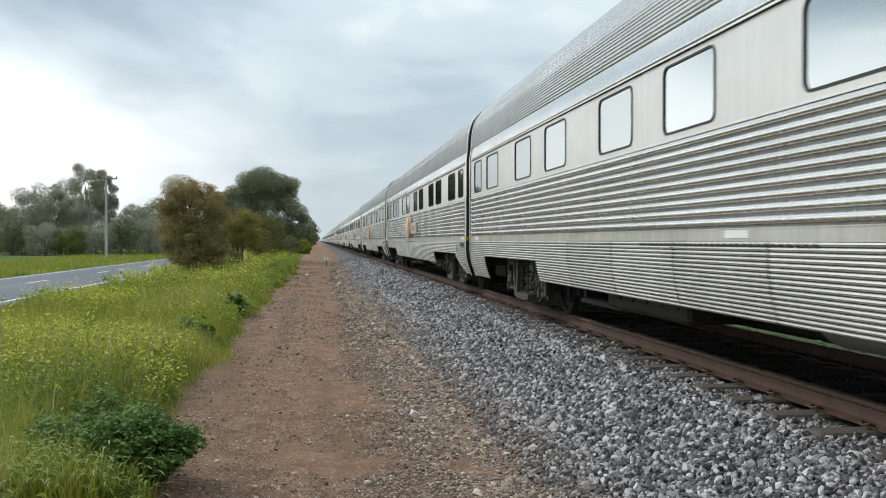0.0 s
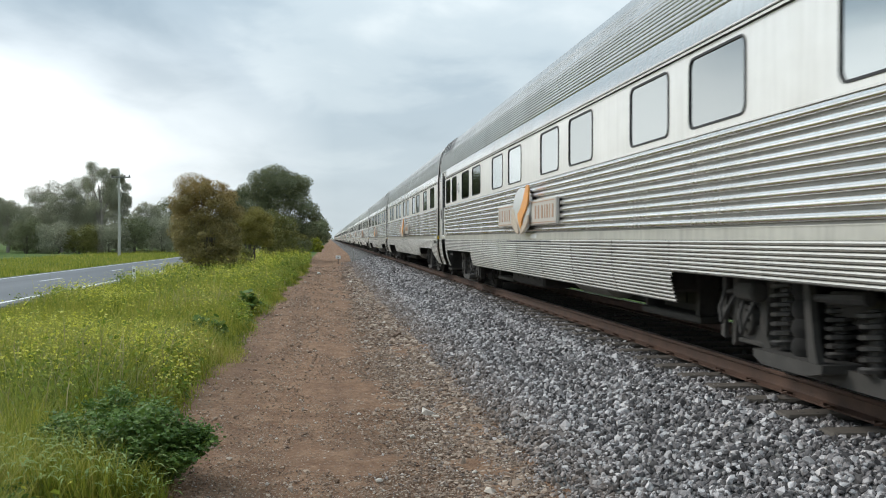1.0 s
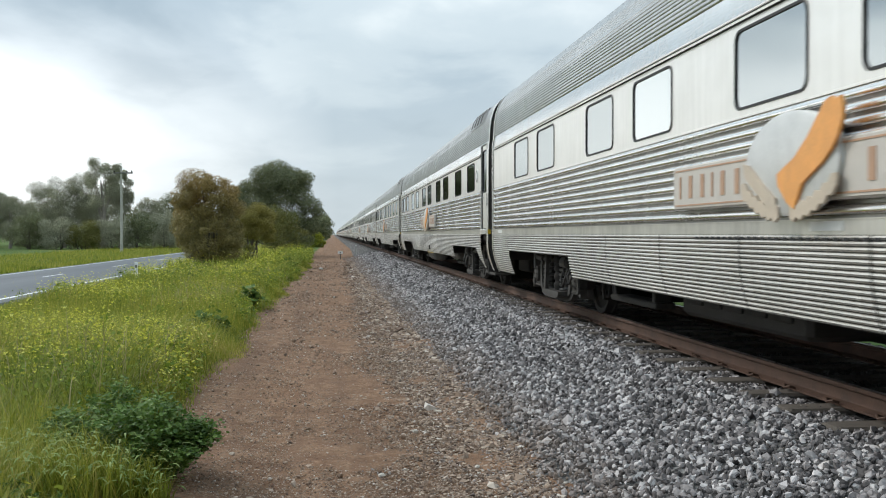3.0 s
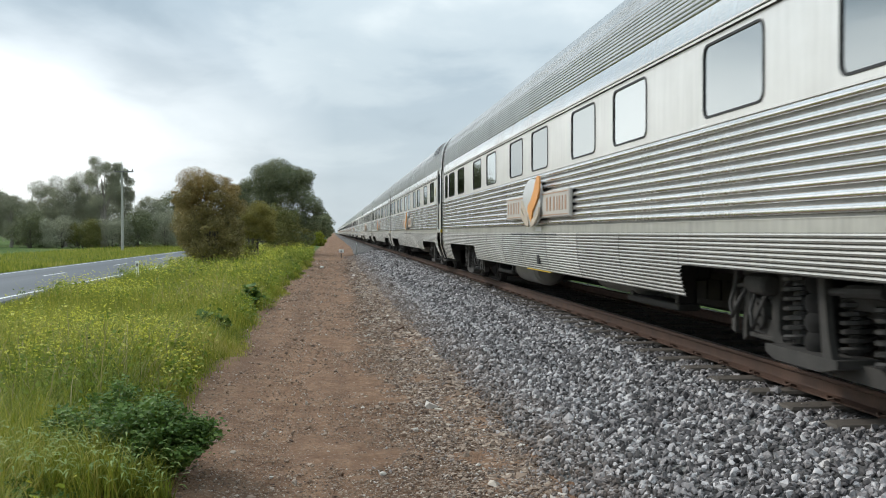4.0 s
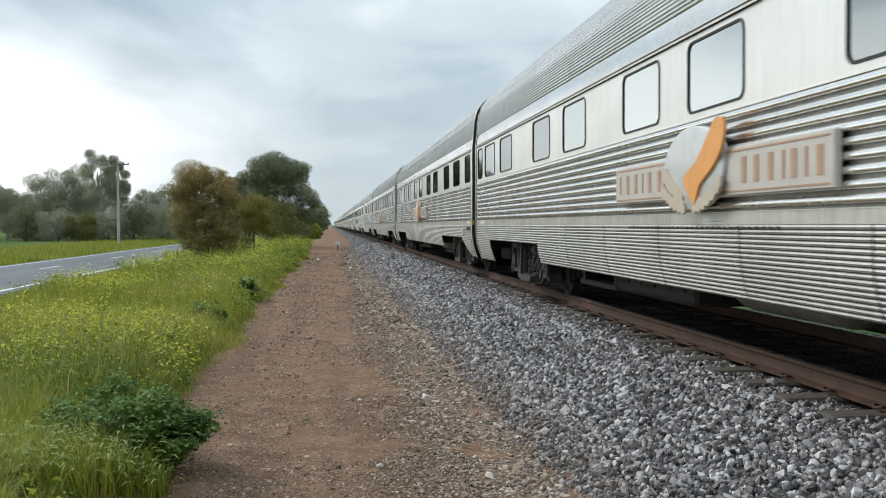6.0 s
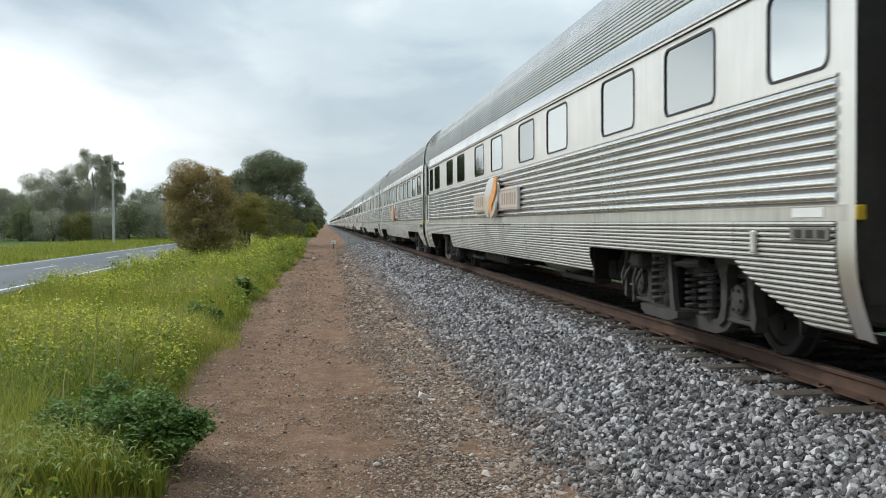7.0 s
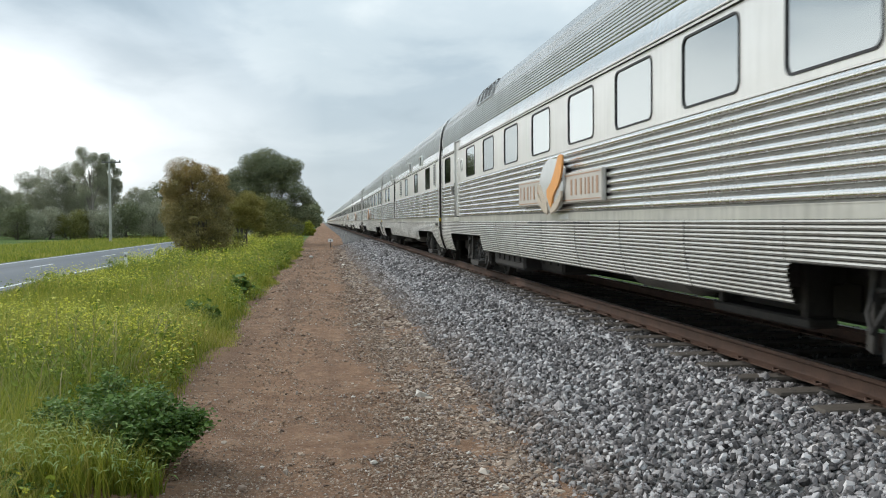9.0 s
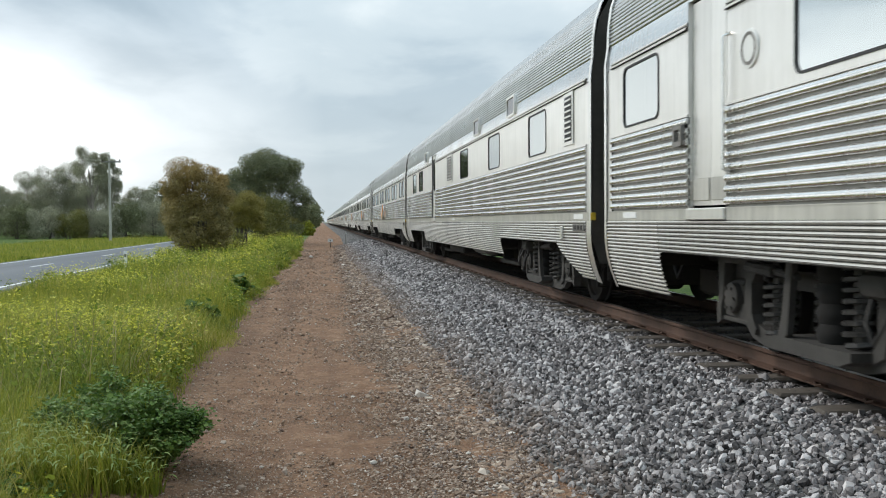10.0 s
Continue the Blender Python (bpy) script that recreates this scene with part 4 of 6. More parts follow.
def add_end_step(car, y, w):
    """The step well let into the skirt below a door, with its treads."""
    b = Mesh()
    x0, x1 = -HALF + 0.03, -HALF + 0.55
    b.quad((x1, y - w / 2, 0.5), (x1, y + w / 2, 0.5), (x1, y + w / 2, 1.26), (x1, y - w / 2, 1.26))
    for s in (-1, 1):
        yy = y + s * (w / 2 - 0.004)
        b.prism([(yy - 0.004, 0.5), (yy + 0.004, 0.5), (yy + 0.004, 1.26), (yy - 0.004, 1.26)], x0 + 0.16, x1)
    part("step_well", b, M_BOGIE, car, "dark step well below the door")
    for k, (z, d) in enumerate(((0.50, 0.30), (0.88, 0.42))):
        s = Mesh()
        xa = x0 + 0.15 if k == 0 else x0 + 0.20
        s.box(xa, x1, y - w / 2 + 0.01, y + w / 2 - 0.01, z - 0.035, z, 0.006)
        s.box(xa - 0.012, xa + 0.004, y - w / 2 + 0.01, y + w / 2 - 0.01, z - 0.04, z + 0.004, 0.003)
        part("step_tread", s, M_CAST, car, "grimy folded steel step")


UNDER = {}


def under_meshes():
    if UNDER:
        return UNDER
    t = Mesh()
    n = 18
    prof = [(0.0, 0.05), (0.05, 0.22), (0.12, 0.27), (1.7, 0.27), (1.78, 0.22), (1.82, 0.05)]
    rings = [[t.vert(r * math.cos(2 * math.pi * k / n), yy, r * math.sin(2 * math.pi * k / n)) for k in range(n)] for yy, r in prof]
    for a, b in zip(rings, rings[1:]):
        for k in range(n):
            t.f.append((a[k], a[(k + 1) % n], b[(k + 1) % n], b[k]))
    t.f += [tuple(rings[0]), tuple(reversed(rings[-1]))]
    UNDER["air_tank"] = t.data("air_tank", M_TANK)
    b = Mesh()
    b.box(-0.45, 0.45, 0, 2.6, 0.30, 1.12, 0.04)
    for y in (0.4, 0.85, 1.3, 1.75, 2.2):
        b.box(-0.47, -0.449, y - 0.16, y + 0.16, 0.42, 0.68, 0.006)
    UNDER["equipment_box"] = b.data("equipment_box", M_GRIME_SHADE)
    f = Mesh()
    f.box(-0.10, 0.10, 0, 0.10, 0.34, 1.15, 0.01)
    f.box(-0.10, 0.10, 1.5, 1.6, 0.34, 1.15, 0.01)
    f.box(-0.12, 0.12, -0.06, 1.66, 0.30, 0.38, 0.015)
    f.box(-0.5, 0.3, 0.1, 1.5, 0.6, 1.14, 0.03)
    UNDER["equipment_frame"] = f.data("equipment_frame", M_BOGIE)
    return UNDER


M_TANK = simple("dusty_grey_tank", (0.20, 0.19, 0.175), 0.6, 0.2, vary=0.3)


def add_extras(car, spec):
    lead = SHIFT - spec.get("slip", 0.0)
    for y in (3.50, BODY_L - 3.65):
        add_bogie(car, y, y > BODY_L / 2)
    if spec.get("emblem"):
        add_emblem(car, spec.get("board", 0.0))
    for c, w in spec.get("doors", []):
        c += lead
        out = -1 if c < BODY_L / 2 else 1
        add_door(car, c, w, out, spec.get("luggage"))
        if spec.get("well"):
            add_end_step(car, c, w)
    # gangway bellows on the trailing end
    g = Mesh()
    for k in range(9):
        y = BODY_L + 0.02 + k * 0.085
        i = 0.0 if k % 2 else 0.07
        pts = [(-0.62 + i, 1.12), (-0.62 + i, 3.25), (-0.45, 3.42 - i), (0.45, 3.42 - i), (0.62 - i, 3.25), (0.62 - i, 1.12)]
        cur = [g.vert(px, y, pz) for px, pz in pts]
        if k:
            for q in range(5):
                g.f.append((prev[q], prev[q + 1], cur[q + 1], cur[q]))
        prev = cur
    part("gangway_bellows", g, M_DARK, car, "black folded rubber bellows")
    cp = Mesh()
    cp.box(-0.13, 0.13, BODY_L - 0.5, BODY_L + 0.55, 0.72, 0.98, 0.03)
    cp.box(-0.22, 0.22, BODY_L + 0.25, BODY_L + 0.62, 0.70, 1.0, 0.05)
    part("coupler", cp, M_GRIME_SHADE, car)
    hose = Mesh()
    hose.tube([(-0.55, BODY_L - 0.1, 1.05), (-0.6, BODY_L + 0.15, 0.75), (-0.55, BODY_L + 0.4, 0.62), (-0.5, BODY_L + 0.68, 0.78)], 0.025, 7)
    part("brake_hose", hose, M_DARK, car)
    cock = Mesh()
    cock.prism([(BODY_L + 0.02, 1.13), (BODY_L + 0.30, 1.05), (BODY_L + 0.30, 1.13), (BODY_L + 0.02, 1.21)], -1.40, -1.34)
    cock.box(-1.40, -1.30, BODY_L + 0.016, BODY_L + 0.06, 1.08, 1.22, 0.01)
    part("coupling_socket", cock, M_YELLOW, car, "yellow jumper cable socket")
    for e, y0, y1 in ((0, -0.015, 0.06), (1, BODY_L - 0.06, BODY_L + 0.015)):
        tr = Mesh()
        prof = [(HALF + 0.018 - tuck(0.56 + 0.08 * k), 0.56 + 0.08 * k) for k in range(9)] + [(HALF + 0.018, 2.9), (1.49, 3.085), (1.482, 3.30), (1.452, 3.51), (1.390, 3.695), (1.288, 3.848), (1.13, 3.965), (0.9, 4.05), (0.6, 4.11), (0.0, 4.156)]
        full = [(-a, b) for a, b in prof] + [(a, b) for a, b in reversed(prof[:-1])]
        tr.strip(full, y0, y1)
        part("end_trim", tr, M_PANEL, car)
    yt = Mesh()
    yt.box(-HALF - 0.024, -HALF + 0.035, -0.04, -0.017, 1.268, 1.355, 0.006)
    part("step_light_guard", yt, M_YELLOW, car, "yellow painted sill corner")
    if not spec.get("well") or spec["doors"][0][0] > 2:
        pl = Mesh()
        pl.box(-HALF - 0.030, -HALF - 0.010, 0.26, 0.74, 1.145, 1.225, 0.004)
        dp = part("data_panel", pl, M_TANK, car, "small grimy equipment plate")
        for k in range(3):
            q = Mesh()
            q.box(-HALF - 0.036, -HALF - 0.030, 0.30 + k * 0.14, 0.39 + k * 0.14, 1.16, 1.21, 0.002)
            part("plate_boss", q, M_GRIME_SHADE, dp)
        br = Mesh()
        br.box(-HALF - 0.045, -HALF - 0.008, 1.24, 1.30, 1.04, 1.20, 0.008)
        part("bracket", br, M_PANEL, car)
    mm = under_meshes()
    rng = random.Random(int(spec["windows"][0][0] * 100))
    a = part("air_tank", mm["air_tank"], None, car)
    a.location = (-0.78, 8.2 + rng.random() * 2.5, 0.78)
    a = part("air_tank", mm["air_tank"], None, car)
    a.location = (-0.2, 12.2 + rng.random(), 0.78)
    for yy in (5.75, 8.4, 11.05, 13.7, 15.2):
        part("equipment_box", mm["equipment_box"], None, car).location = (0.8, yy, -0.02)
    b = part("equipment_box", mm["equipment_box"], None, car)
    b.location = (-0.55, 12.4 + rng.random() * 1.5, 0.16)
    f = part("equipment_frame", mm["equipment_frame"], None, car)
    f.location = (-0.85, 6.3 + rng.random(), 0.15)
    f = part("equipment_frame", mm["equipment_frame"], None, car)
    f.location = (-0.8, 15.6 + rng.random(), 0.12)
    if "tank" in spec:
        part("air_tank", mm["air_tank"], None, car, "large pale grey cylindrical tank").location = (-0.95, spec["tank"], 0.66)
    if "locker" in spec:
        part("equipment_box", mm["equipment_box"], None, car, "black slotted battery locker").location = (-0.84, spec["locker"], 0.16)
    # white number tabs on the floor strip
    for y in (0.55, BODY_L / 2 - 0.45, BODY_L - 0.8):
        t = Mesh()
        t.box(-HALF - 0.012, -HALF - 0.004, y - 0.20, y + 0.20, 1.285, 1.345, 0.002)
        part("number_plate", t, M_WHITE, car)
    # yellow jacking edge under one skirt panel, and an open inspection hatch
    p = OPEN[0][1] + (OPEN[1][0] - OPEN[0][1]) * (3 if rng.random() < 0.5 else 2) / 7
    ye = Mesh()
    ye.box(-HALF + 0.065, -HALF + 0.10, p + 0.02, p + 1.66, 0.69, 0.712, 0.004)
    if "white badge" in spec["label"]:
        part("skirt_edge", ye, M_YELLOW, car, "yellow painted lower edge")
    ha = Mesh()
    ha.box(-HALF - 0.004, -HALF + 0.05, p + 0.50, p + 0.64, 0.80, 0.94, 0.01)
    if "tank" in spec:
        part("inspection_hatch", ha, M_DARK, car)
    # narrow grille along the top of the skirt
    gr = Mesh()
    for k in range(30):
        gr.box(-HALF - 0.014, -HALF - 0.008, 10.2 + k * 0.11, 10.27 + k * 0.11, 1.225, 1.25)
    tagged(part("vent_grille", gr, M_DARK, car), kind="stuff")
    if "badge" in spec:
        c, kind = spec["badge"]
        c += lead
        o = Mesh()
        o.lathe_x([(0.0, 0.14), (-0.012, 0.14), (-0.014, 0.13)], -HALF, c, 2.47, 20)
        part("round_badge", o, M_GOLD if kind else M_WHITE, car, "round yellow badge" if kind else "round white badge with a dark ring")
        if not kind:
            rr = Mesh()
            n = 20
            oc = [(c + 0.118 * math.cos(2 * math.pi * k / n), 2.47 + 0.118 * math.sin(2 * math.pi * k / n)) for k in range(n)]
            ic = [(c + 0.095 * math.cos(2 * math.pi * k / n), 2.47 + 0.095 * math.sin(2 * math.pi * k / n)) for k in range(n)]
            ring(rr, oc, ic, -HALF - 0.012, -HALF - 0.018)
            part("badge_ring", rr, M_TANK, car)
    if "roofvent" in spec:
        c = spec["roofvent"] + lead
        for k in range(4):
            v = Mesh()
            y = c + (k - 1.5) * 0.42
            v.strip([(-1.40, 3.50), (-1.478, 3.51), (-1.42, 3.69), (-1.318, 3.835), (-1.22, 3.83)], y - 0.13, y + 0.13)
            part("roof_vent", v, M_ROOF, car)
            s = Mesh()
            s.strip([(-1.476, 3.53), (-1.424, 3.695), (-1.335, 3.82)], y - 0.09, y + 0.09)
            part("vent_opening", s, M_DARK, car)
    for c, w in spec.get("louvres", []):
        c += lead
        fr = Mesh()
        fr.box(-HALF - 0.02, -HALF - 0.004, c - w / 2, c + w / 2, 2.18, 2.82, 0.004)
        lv = part("louvre", fr, M_PANEL, car)
        bk = Mesh()
        bk.box(-HALF - 0.024, -HALF - 0.02, c - w / 2 + 0.05, c + w / 2 - 0.05, 2.23, 2.77)
        part("louvre_opening", bk, M_DARK, lv)
        for k in range(8):
            z = 2.25 + k * 0.066
            sl = Mesh()
            sl.prism([(c - w / 2 + 0.05, z), (c + w / 2 - 0.05, z), (c + w / 2 - 0.05, z + 0.022), (c - w / 2 + 0.05, z + 0.022)], -HALF - 0.036, -HALF - 0.025)
            part("slat", sl, M_PANEL, lv)
    for c, w in spec.get("high", []):
        c += lead
        fr = Mesh()
        ring(fr, rounded(c - w / 2, c + w / 2, 2.925, 3.24, 0.02, 2), rounded(c - w / 2 + 0.03, c + w / 2 - 0.03, 2.955, 3.21, 0.02, 2), -1.45, -HALF - 0.02)
        wn = part("high_window", fr, M_PANEL, car)
        bk = Mesh()
        bk.box(-HALF - 0.004, -HALF + 0.004, c - w / 2 + 0.02, c + w / 2 - 0.02, 2.94, 3.225)
        part("pane", bk, M_DARKGLASS, wn)
    return car


M_GOLD = simple("pale_yellow_badge", (0.70, 0.64, 0.48), 0.5, vary=0.08)
M_DARKGLASS = simple("dark_glass", (0.02, 0.022, 0.024), 0.15, vary=0.2, bump_d=0)



def build_car(spec):
    """One stainless passenger car; y runs from its leading end, z from the rail."""
    car = thing("railway_carriage", spec["label"], "railway carriage", group="carriages of the passing train")
    lead = SHIFT - spec.get("slip", 0.0)
    doors = [(c + lead - w / 2, c + lead + w / 2) for c, w in spec.get("doors", [])]
    wins = [(c + lead, w, WIN_0, WIN_1) for c, w in spec["windows"]]
    plain = [(0.0, 0.2), (BODY_L - 0.2, BODY_L)]
    for a, b in doors:
        if b < 2:
            plain[0] = (0.0, b + 0.04)
        elif a > BODY_L - 2:
            plain[1] = (a - 0.04, BODY_L)
    doors_out = [p for p in plain if p[1] - p[0] > 0.5]
    wells = doors if spec.get("well") else []
    tail = spec.get("tail", 0.05)
    for side in (-1, 1):
        d = doors if side < 0 else []
        fl = Mesh()
        wave = side_profile("flute") if side < 0 else [(HALF + 0.006 - 0.018 * math.cos(k * math.pi / 3), FLUTE_0 + k * RIB_STEP / 6) for k in range(6 * RIB_N + 1)]
        pl = plain if side < 0 else [(0.0, 0.2), (BODY_L - 0.2, BODY_L)]
        for a, b in cuts(0.03, BODY_L - 0.03, d + pl):
            fl.strip(sided(wave, side), a, b)
        for p0, p1 in pl:
            for a, b in cuts(max(0.03, p0), min(BODY_L - 0.03, p1), d):
                ep = Mesh()
                ep.strip(sided([(HALF - 0.004, 1.36), (HALF + 0.002, 1.36), (HALF + 0.002, FLUTE_1)], side), a, b)
                part("end_panel", ep, M_PANEL, car)
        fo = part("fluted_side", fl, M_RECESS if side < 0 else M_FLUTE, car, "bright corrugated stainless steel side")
        for a, b in cuts(0.03, BODY_L - 0.03, d + pl) if side < 0 else []:
            me = rib_mesh(a, b)
            for i in range(RIB_N):
                part("rib", me, M_FLUTE, fo).location = (0, 0, FLUTE_0 + i * RIB_STEP)
        band = Mesh()
        x = side * HALF
        at = 0.03
        edges = sorted([(c - w / 2, c + w / 2, "w") for c, w, _, _ in wins] + [(a, b, "d") for a, b in d])
        for a, b, kind in edges:
            lo, hi = a - 0.03, b + 0.03
            if kind == "d":
                lo, hi = a, b
            if lo > at:
                band.quad((x, at, FLUTE_1), (x, lo, FLUTE_1), (x, lo, BAND_1), (x, at, BAND_1))
            if kind == "w":
                holed(band, lo, hi, FLUTE_1, BAND_1, rounded(a, b, WIN_0, WIN_1, 0.085), x)
            at = hi
        if at < BODY_L - 0.03:
            band.quad((x, at, FLUTE_1), (x, BODY_L - 0.03, FLUTE_1), (x, BODY_L - 0.03, BAND_1), (x, at, BAND_1))
        part("window_band", band.data("window_band", M_PANEL, 30, True), M_PANEL, car, "plain satin steel band")
        sill = Mesh()
        for a, b in cuts(0.03, BODY_L - 0.03, d):
            sill.strip(sided([(HALF - 0.004, 1.262), (HALF + 0.006, 1.262), (HALF + 0.006, 1.352), (HALF + 0.012, 1.352), (HALF + 0.012, 1.36), (HALF - 0.004, 1.36)], side), a, b)
        part("floor_strip", sill, M_SKIRT, car)
        belt = Mesh()
        for a, b in cuts(0.03, BODY_L - 0.03, d + pl):
            belt.strip(sided([(HALF - 0.012, FLUTE_1 - 0.022), (HALF + 0.014, FLUTE_1 - 0.02), (HALF + 0.014, FLUTE_1 - 0.006), (HALF, FLUTE_1)], side), a, b)
        part("belt_rail", belt, M_PANEL, car)
        gut = Mesh()
        for a, b in cuts(0.22, BODY_L - 0.22, d + (doors_out if side < 0 else [])):
            gut.strip(sided([(HALF, BAND_1), (HALF + 0.028, BAND_1 + 0.004), (HALF + 0.030, BAND_1 + 0.022), (HALF + 0.006, BAND_1 + 0.026), (HALF + 0.004, BAND_1 + 0.045), (HALF + 0.016, BAND_1 + 0.048), (HALF + 0.016, BAND_1 + 0.06), (HALF - 0.002, BAND_1 + 0.064)], side), a, b)
        me = gut.data("rain_gutter", M_PANEL)
        # the gutter's gap and underside are blackened to stand for their shade
        part("rain_gutter", groove(me, 7, (0, 3), M_GRIME_SHADE), M_PANEL, car)
        let = Mesh()
        for a, b in cuts(0.03, BODY_L - 0.03, [(q0, q1) for q0, q1 in d]):
            let.strip(sided([(HALF, BAND_1), (HALF - 0.002, BAND_1 + 0.064), (1.488, 3.0), (1.47, 3.083)], side), a, b)
        for a, b in d:
            let.strip(sided([(1.478, 3.052), (1.47, 3.083)], side), a, b)
        part("letterboard", let, M_FLUTE, car)
        marks = [PLATE, OPEN[0][0]] + [OPEN[0][1] + (OPEN[1][0] - OPEN[0][1]) * k / 7 for k in range(8)] + [OPEN[1][1], BODY_L - tail]
        wl = wells if side < 0 else []
        high = side_profile("skirt_high")
        for a, b in zip(marks, marks[1:]):
            over = any(abs(a - o[0]) < 0.01 for o in OPEN)
            foot = 0.575 if a < 1 or b > BODY_L - 1.2 else 0.70
            prof = sided(high if over else side_profile("skirt_low", foot)[:-1] + high, side)
            for a2, b2 in cuts(a, b, wl):
                sk = Mesh()
                sk.strip(prof, a2 if over else a2 + 0.009, b2 if over else b2 - 0.009)
                n = len(prof)
                if not over and abs(b2 - OPEN[0][0]) < 0.01:
                    # the edge before the leading bogie runs forward as it drops
                    for k in range(n, 2 * n):
                        vx, vy, vz = sk.v[k]
                        sk.v[k] = (vx, vy - min(0.9, b2 - a2 - 0.15) * (max(0.0, SPLIT - vz) / 0.40) ** 1.25, vz)
                if any(abs(a2 - o[1]) < 0.01 for o in OPEN):
                    # rounded upper corner behind each bogie
                    for k in range(n):
                        vx, vy, vz = sk.v[k]
                        if vz < SPLIT:
                            sk.v[k] = (vx, vy - 0.07 * max(0.0, 1 - (SPLIT - vz) / 0.08) ** 2, vz)
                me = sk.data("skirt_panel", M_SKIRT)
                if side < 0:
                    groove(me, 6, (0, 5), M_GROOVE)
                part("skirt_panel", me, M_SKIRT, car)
        ep = Mesh()
        lip = [(HALF + 0.010 - tuck(z), z) for z in [0.565 + 0.0697 * k for k in range(11)]]
        ep.strip(sided(lip, side), 0.062, PLATE - 0.012)
        part("skirt_end_plate", ep, M_PANEL, car, "smooth pale curved end plate")
        if tail > 0.1:
            tp = Mesh()
            tp.strip(sided(lip, side), BODY_L - tail + 0.012, BODY_L - 0.062)
            part("skirt_end_plate", tp, M_PANEL, car, "broad smooth curved end plate")
    roof = Mesh()
    half = side_profile("roof")
    roof.strip([(-x, z) for x, z in half] + [(x, z) for x, z in reversed(half[:-1])], 0.0, BODY_L)
    part("roof", roof, M_ROOF, car, "ribbed steel roof")
    for y in (0.03, BODY_L - 0.03):
        e = Mesh()
        outl = [(-1.40, 0.78), (-1.49, 1.05), (-1.49, 2.95), (-1.45, 3.30), (-1.41, 3.52), (-1.25, 3.82), (-0.88, 4.02), (0, 4.12), (0.88, 4.02), (1.25, 3.82), (1.41, 3.52), (1.45, 3.30), (1.49, 2.95), (1.49, 1.05), (1.40, 0.78)]
        a = [e.vert(px, y - 0.02, z) for px, z in outl]
        b = [e.vert(px, y + 0.02, z) for px, z in outl]
        n = len(outl)
        for k in range(n):
            e.f.append((a[k], b[k], b[(k + 1) % n], a[(k + 1) % n]))
        e.f += [tuple(a), tuple(reversed(b))]
        part("end_wall", e, M_END, car, "dark sooty end wall")
    fl = Mesh()
    fl.box(-1.45, 1.45, 0.06, BODY_L - 0.06, 1.15, 1.25)
    part("underframe", fl, M_GRIME_SHADE, car)
    sp = Mesh()
    sp.box(-0.55, 0.6, 0.4, BODY_L - 0.4, 0.82, 1.15, 0.03)
    part("centre_sill", sp, M_GRIME_SHADE, car)
    for a, b in ((0.35, 1.55), (BODY_L - 1.95, BODY_L - 0.35)):
        dg = Mesh()
        dg.box(-0.62, 0.72, a, b, 0.50, 0.80, 0.04)
        dg.box(-0.30, 0.30, a + 0.1, b - 0.1, 0.80, 0.83)
        part("draft_gear_box", dg, M_GRIME_SHADE, car)
    # added dark sheet behind the glass, in place of a full interior
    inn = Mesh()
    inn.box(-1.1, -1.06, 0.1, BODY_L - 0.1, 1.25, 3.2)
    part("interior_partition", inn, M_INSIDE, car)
    for side in (-1, 1):
        add_windows(car, wins, side)
    add_extras(car, spec)
    return car


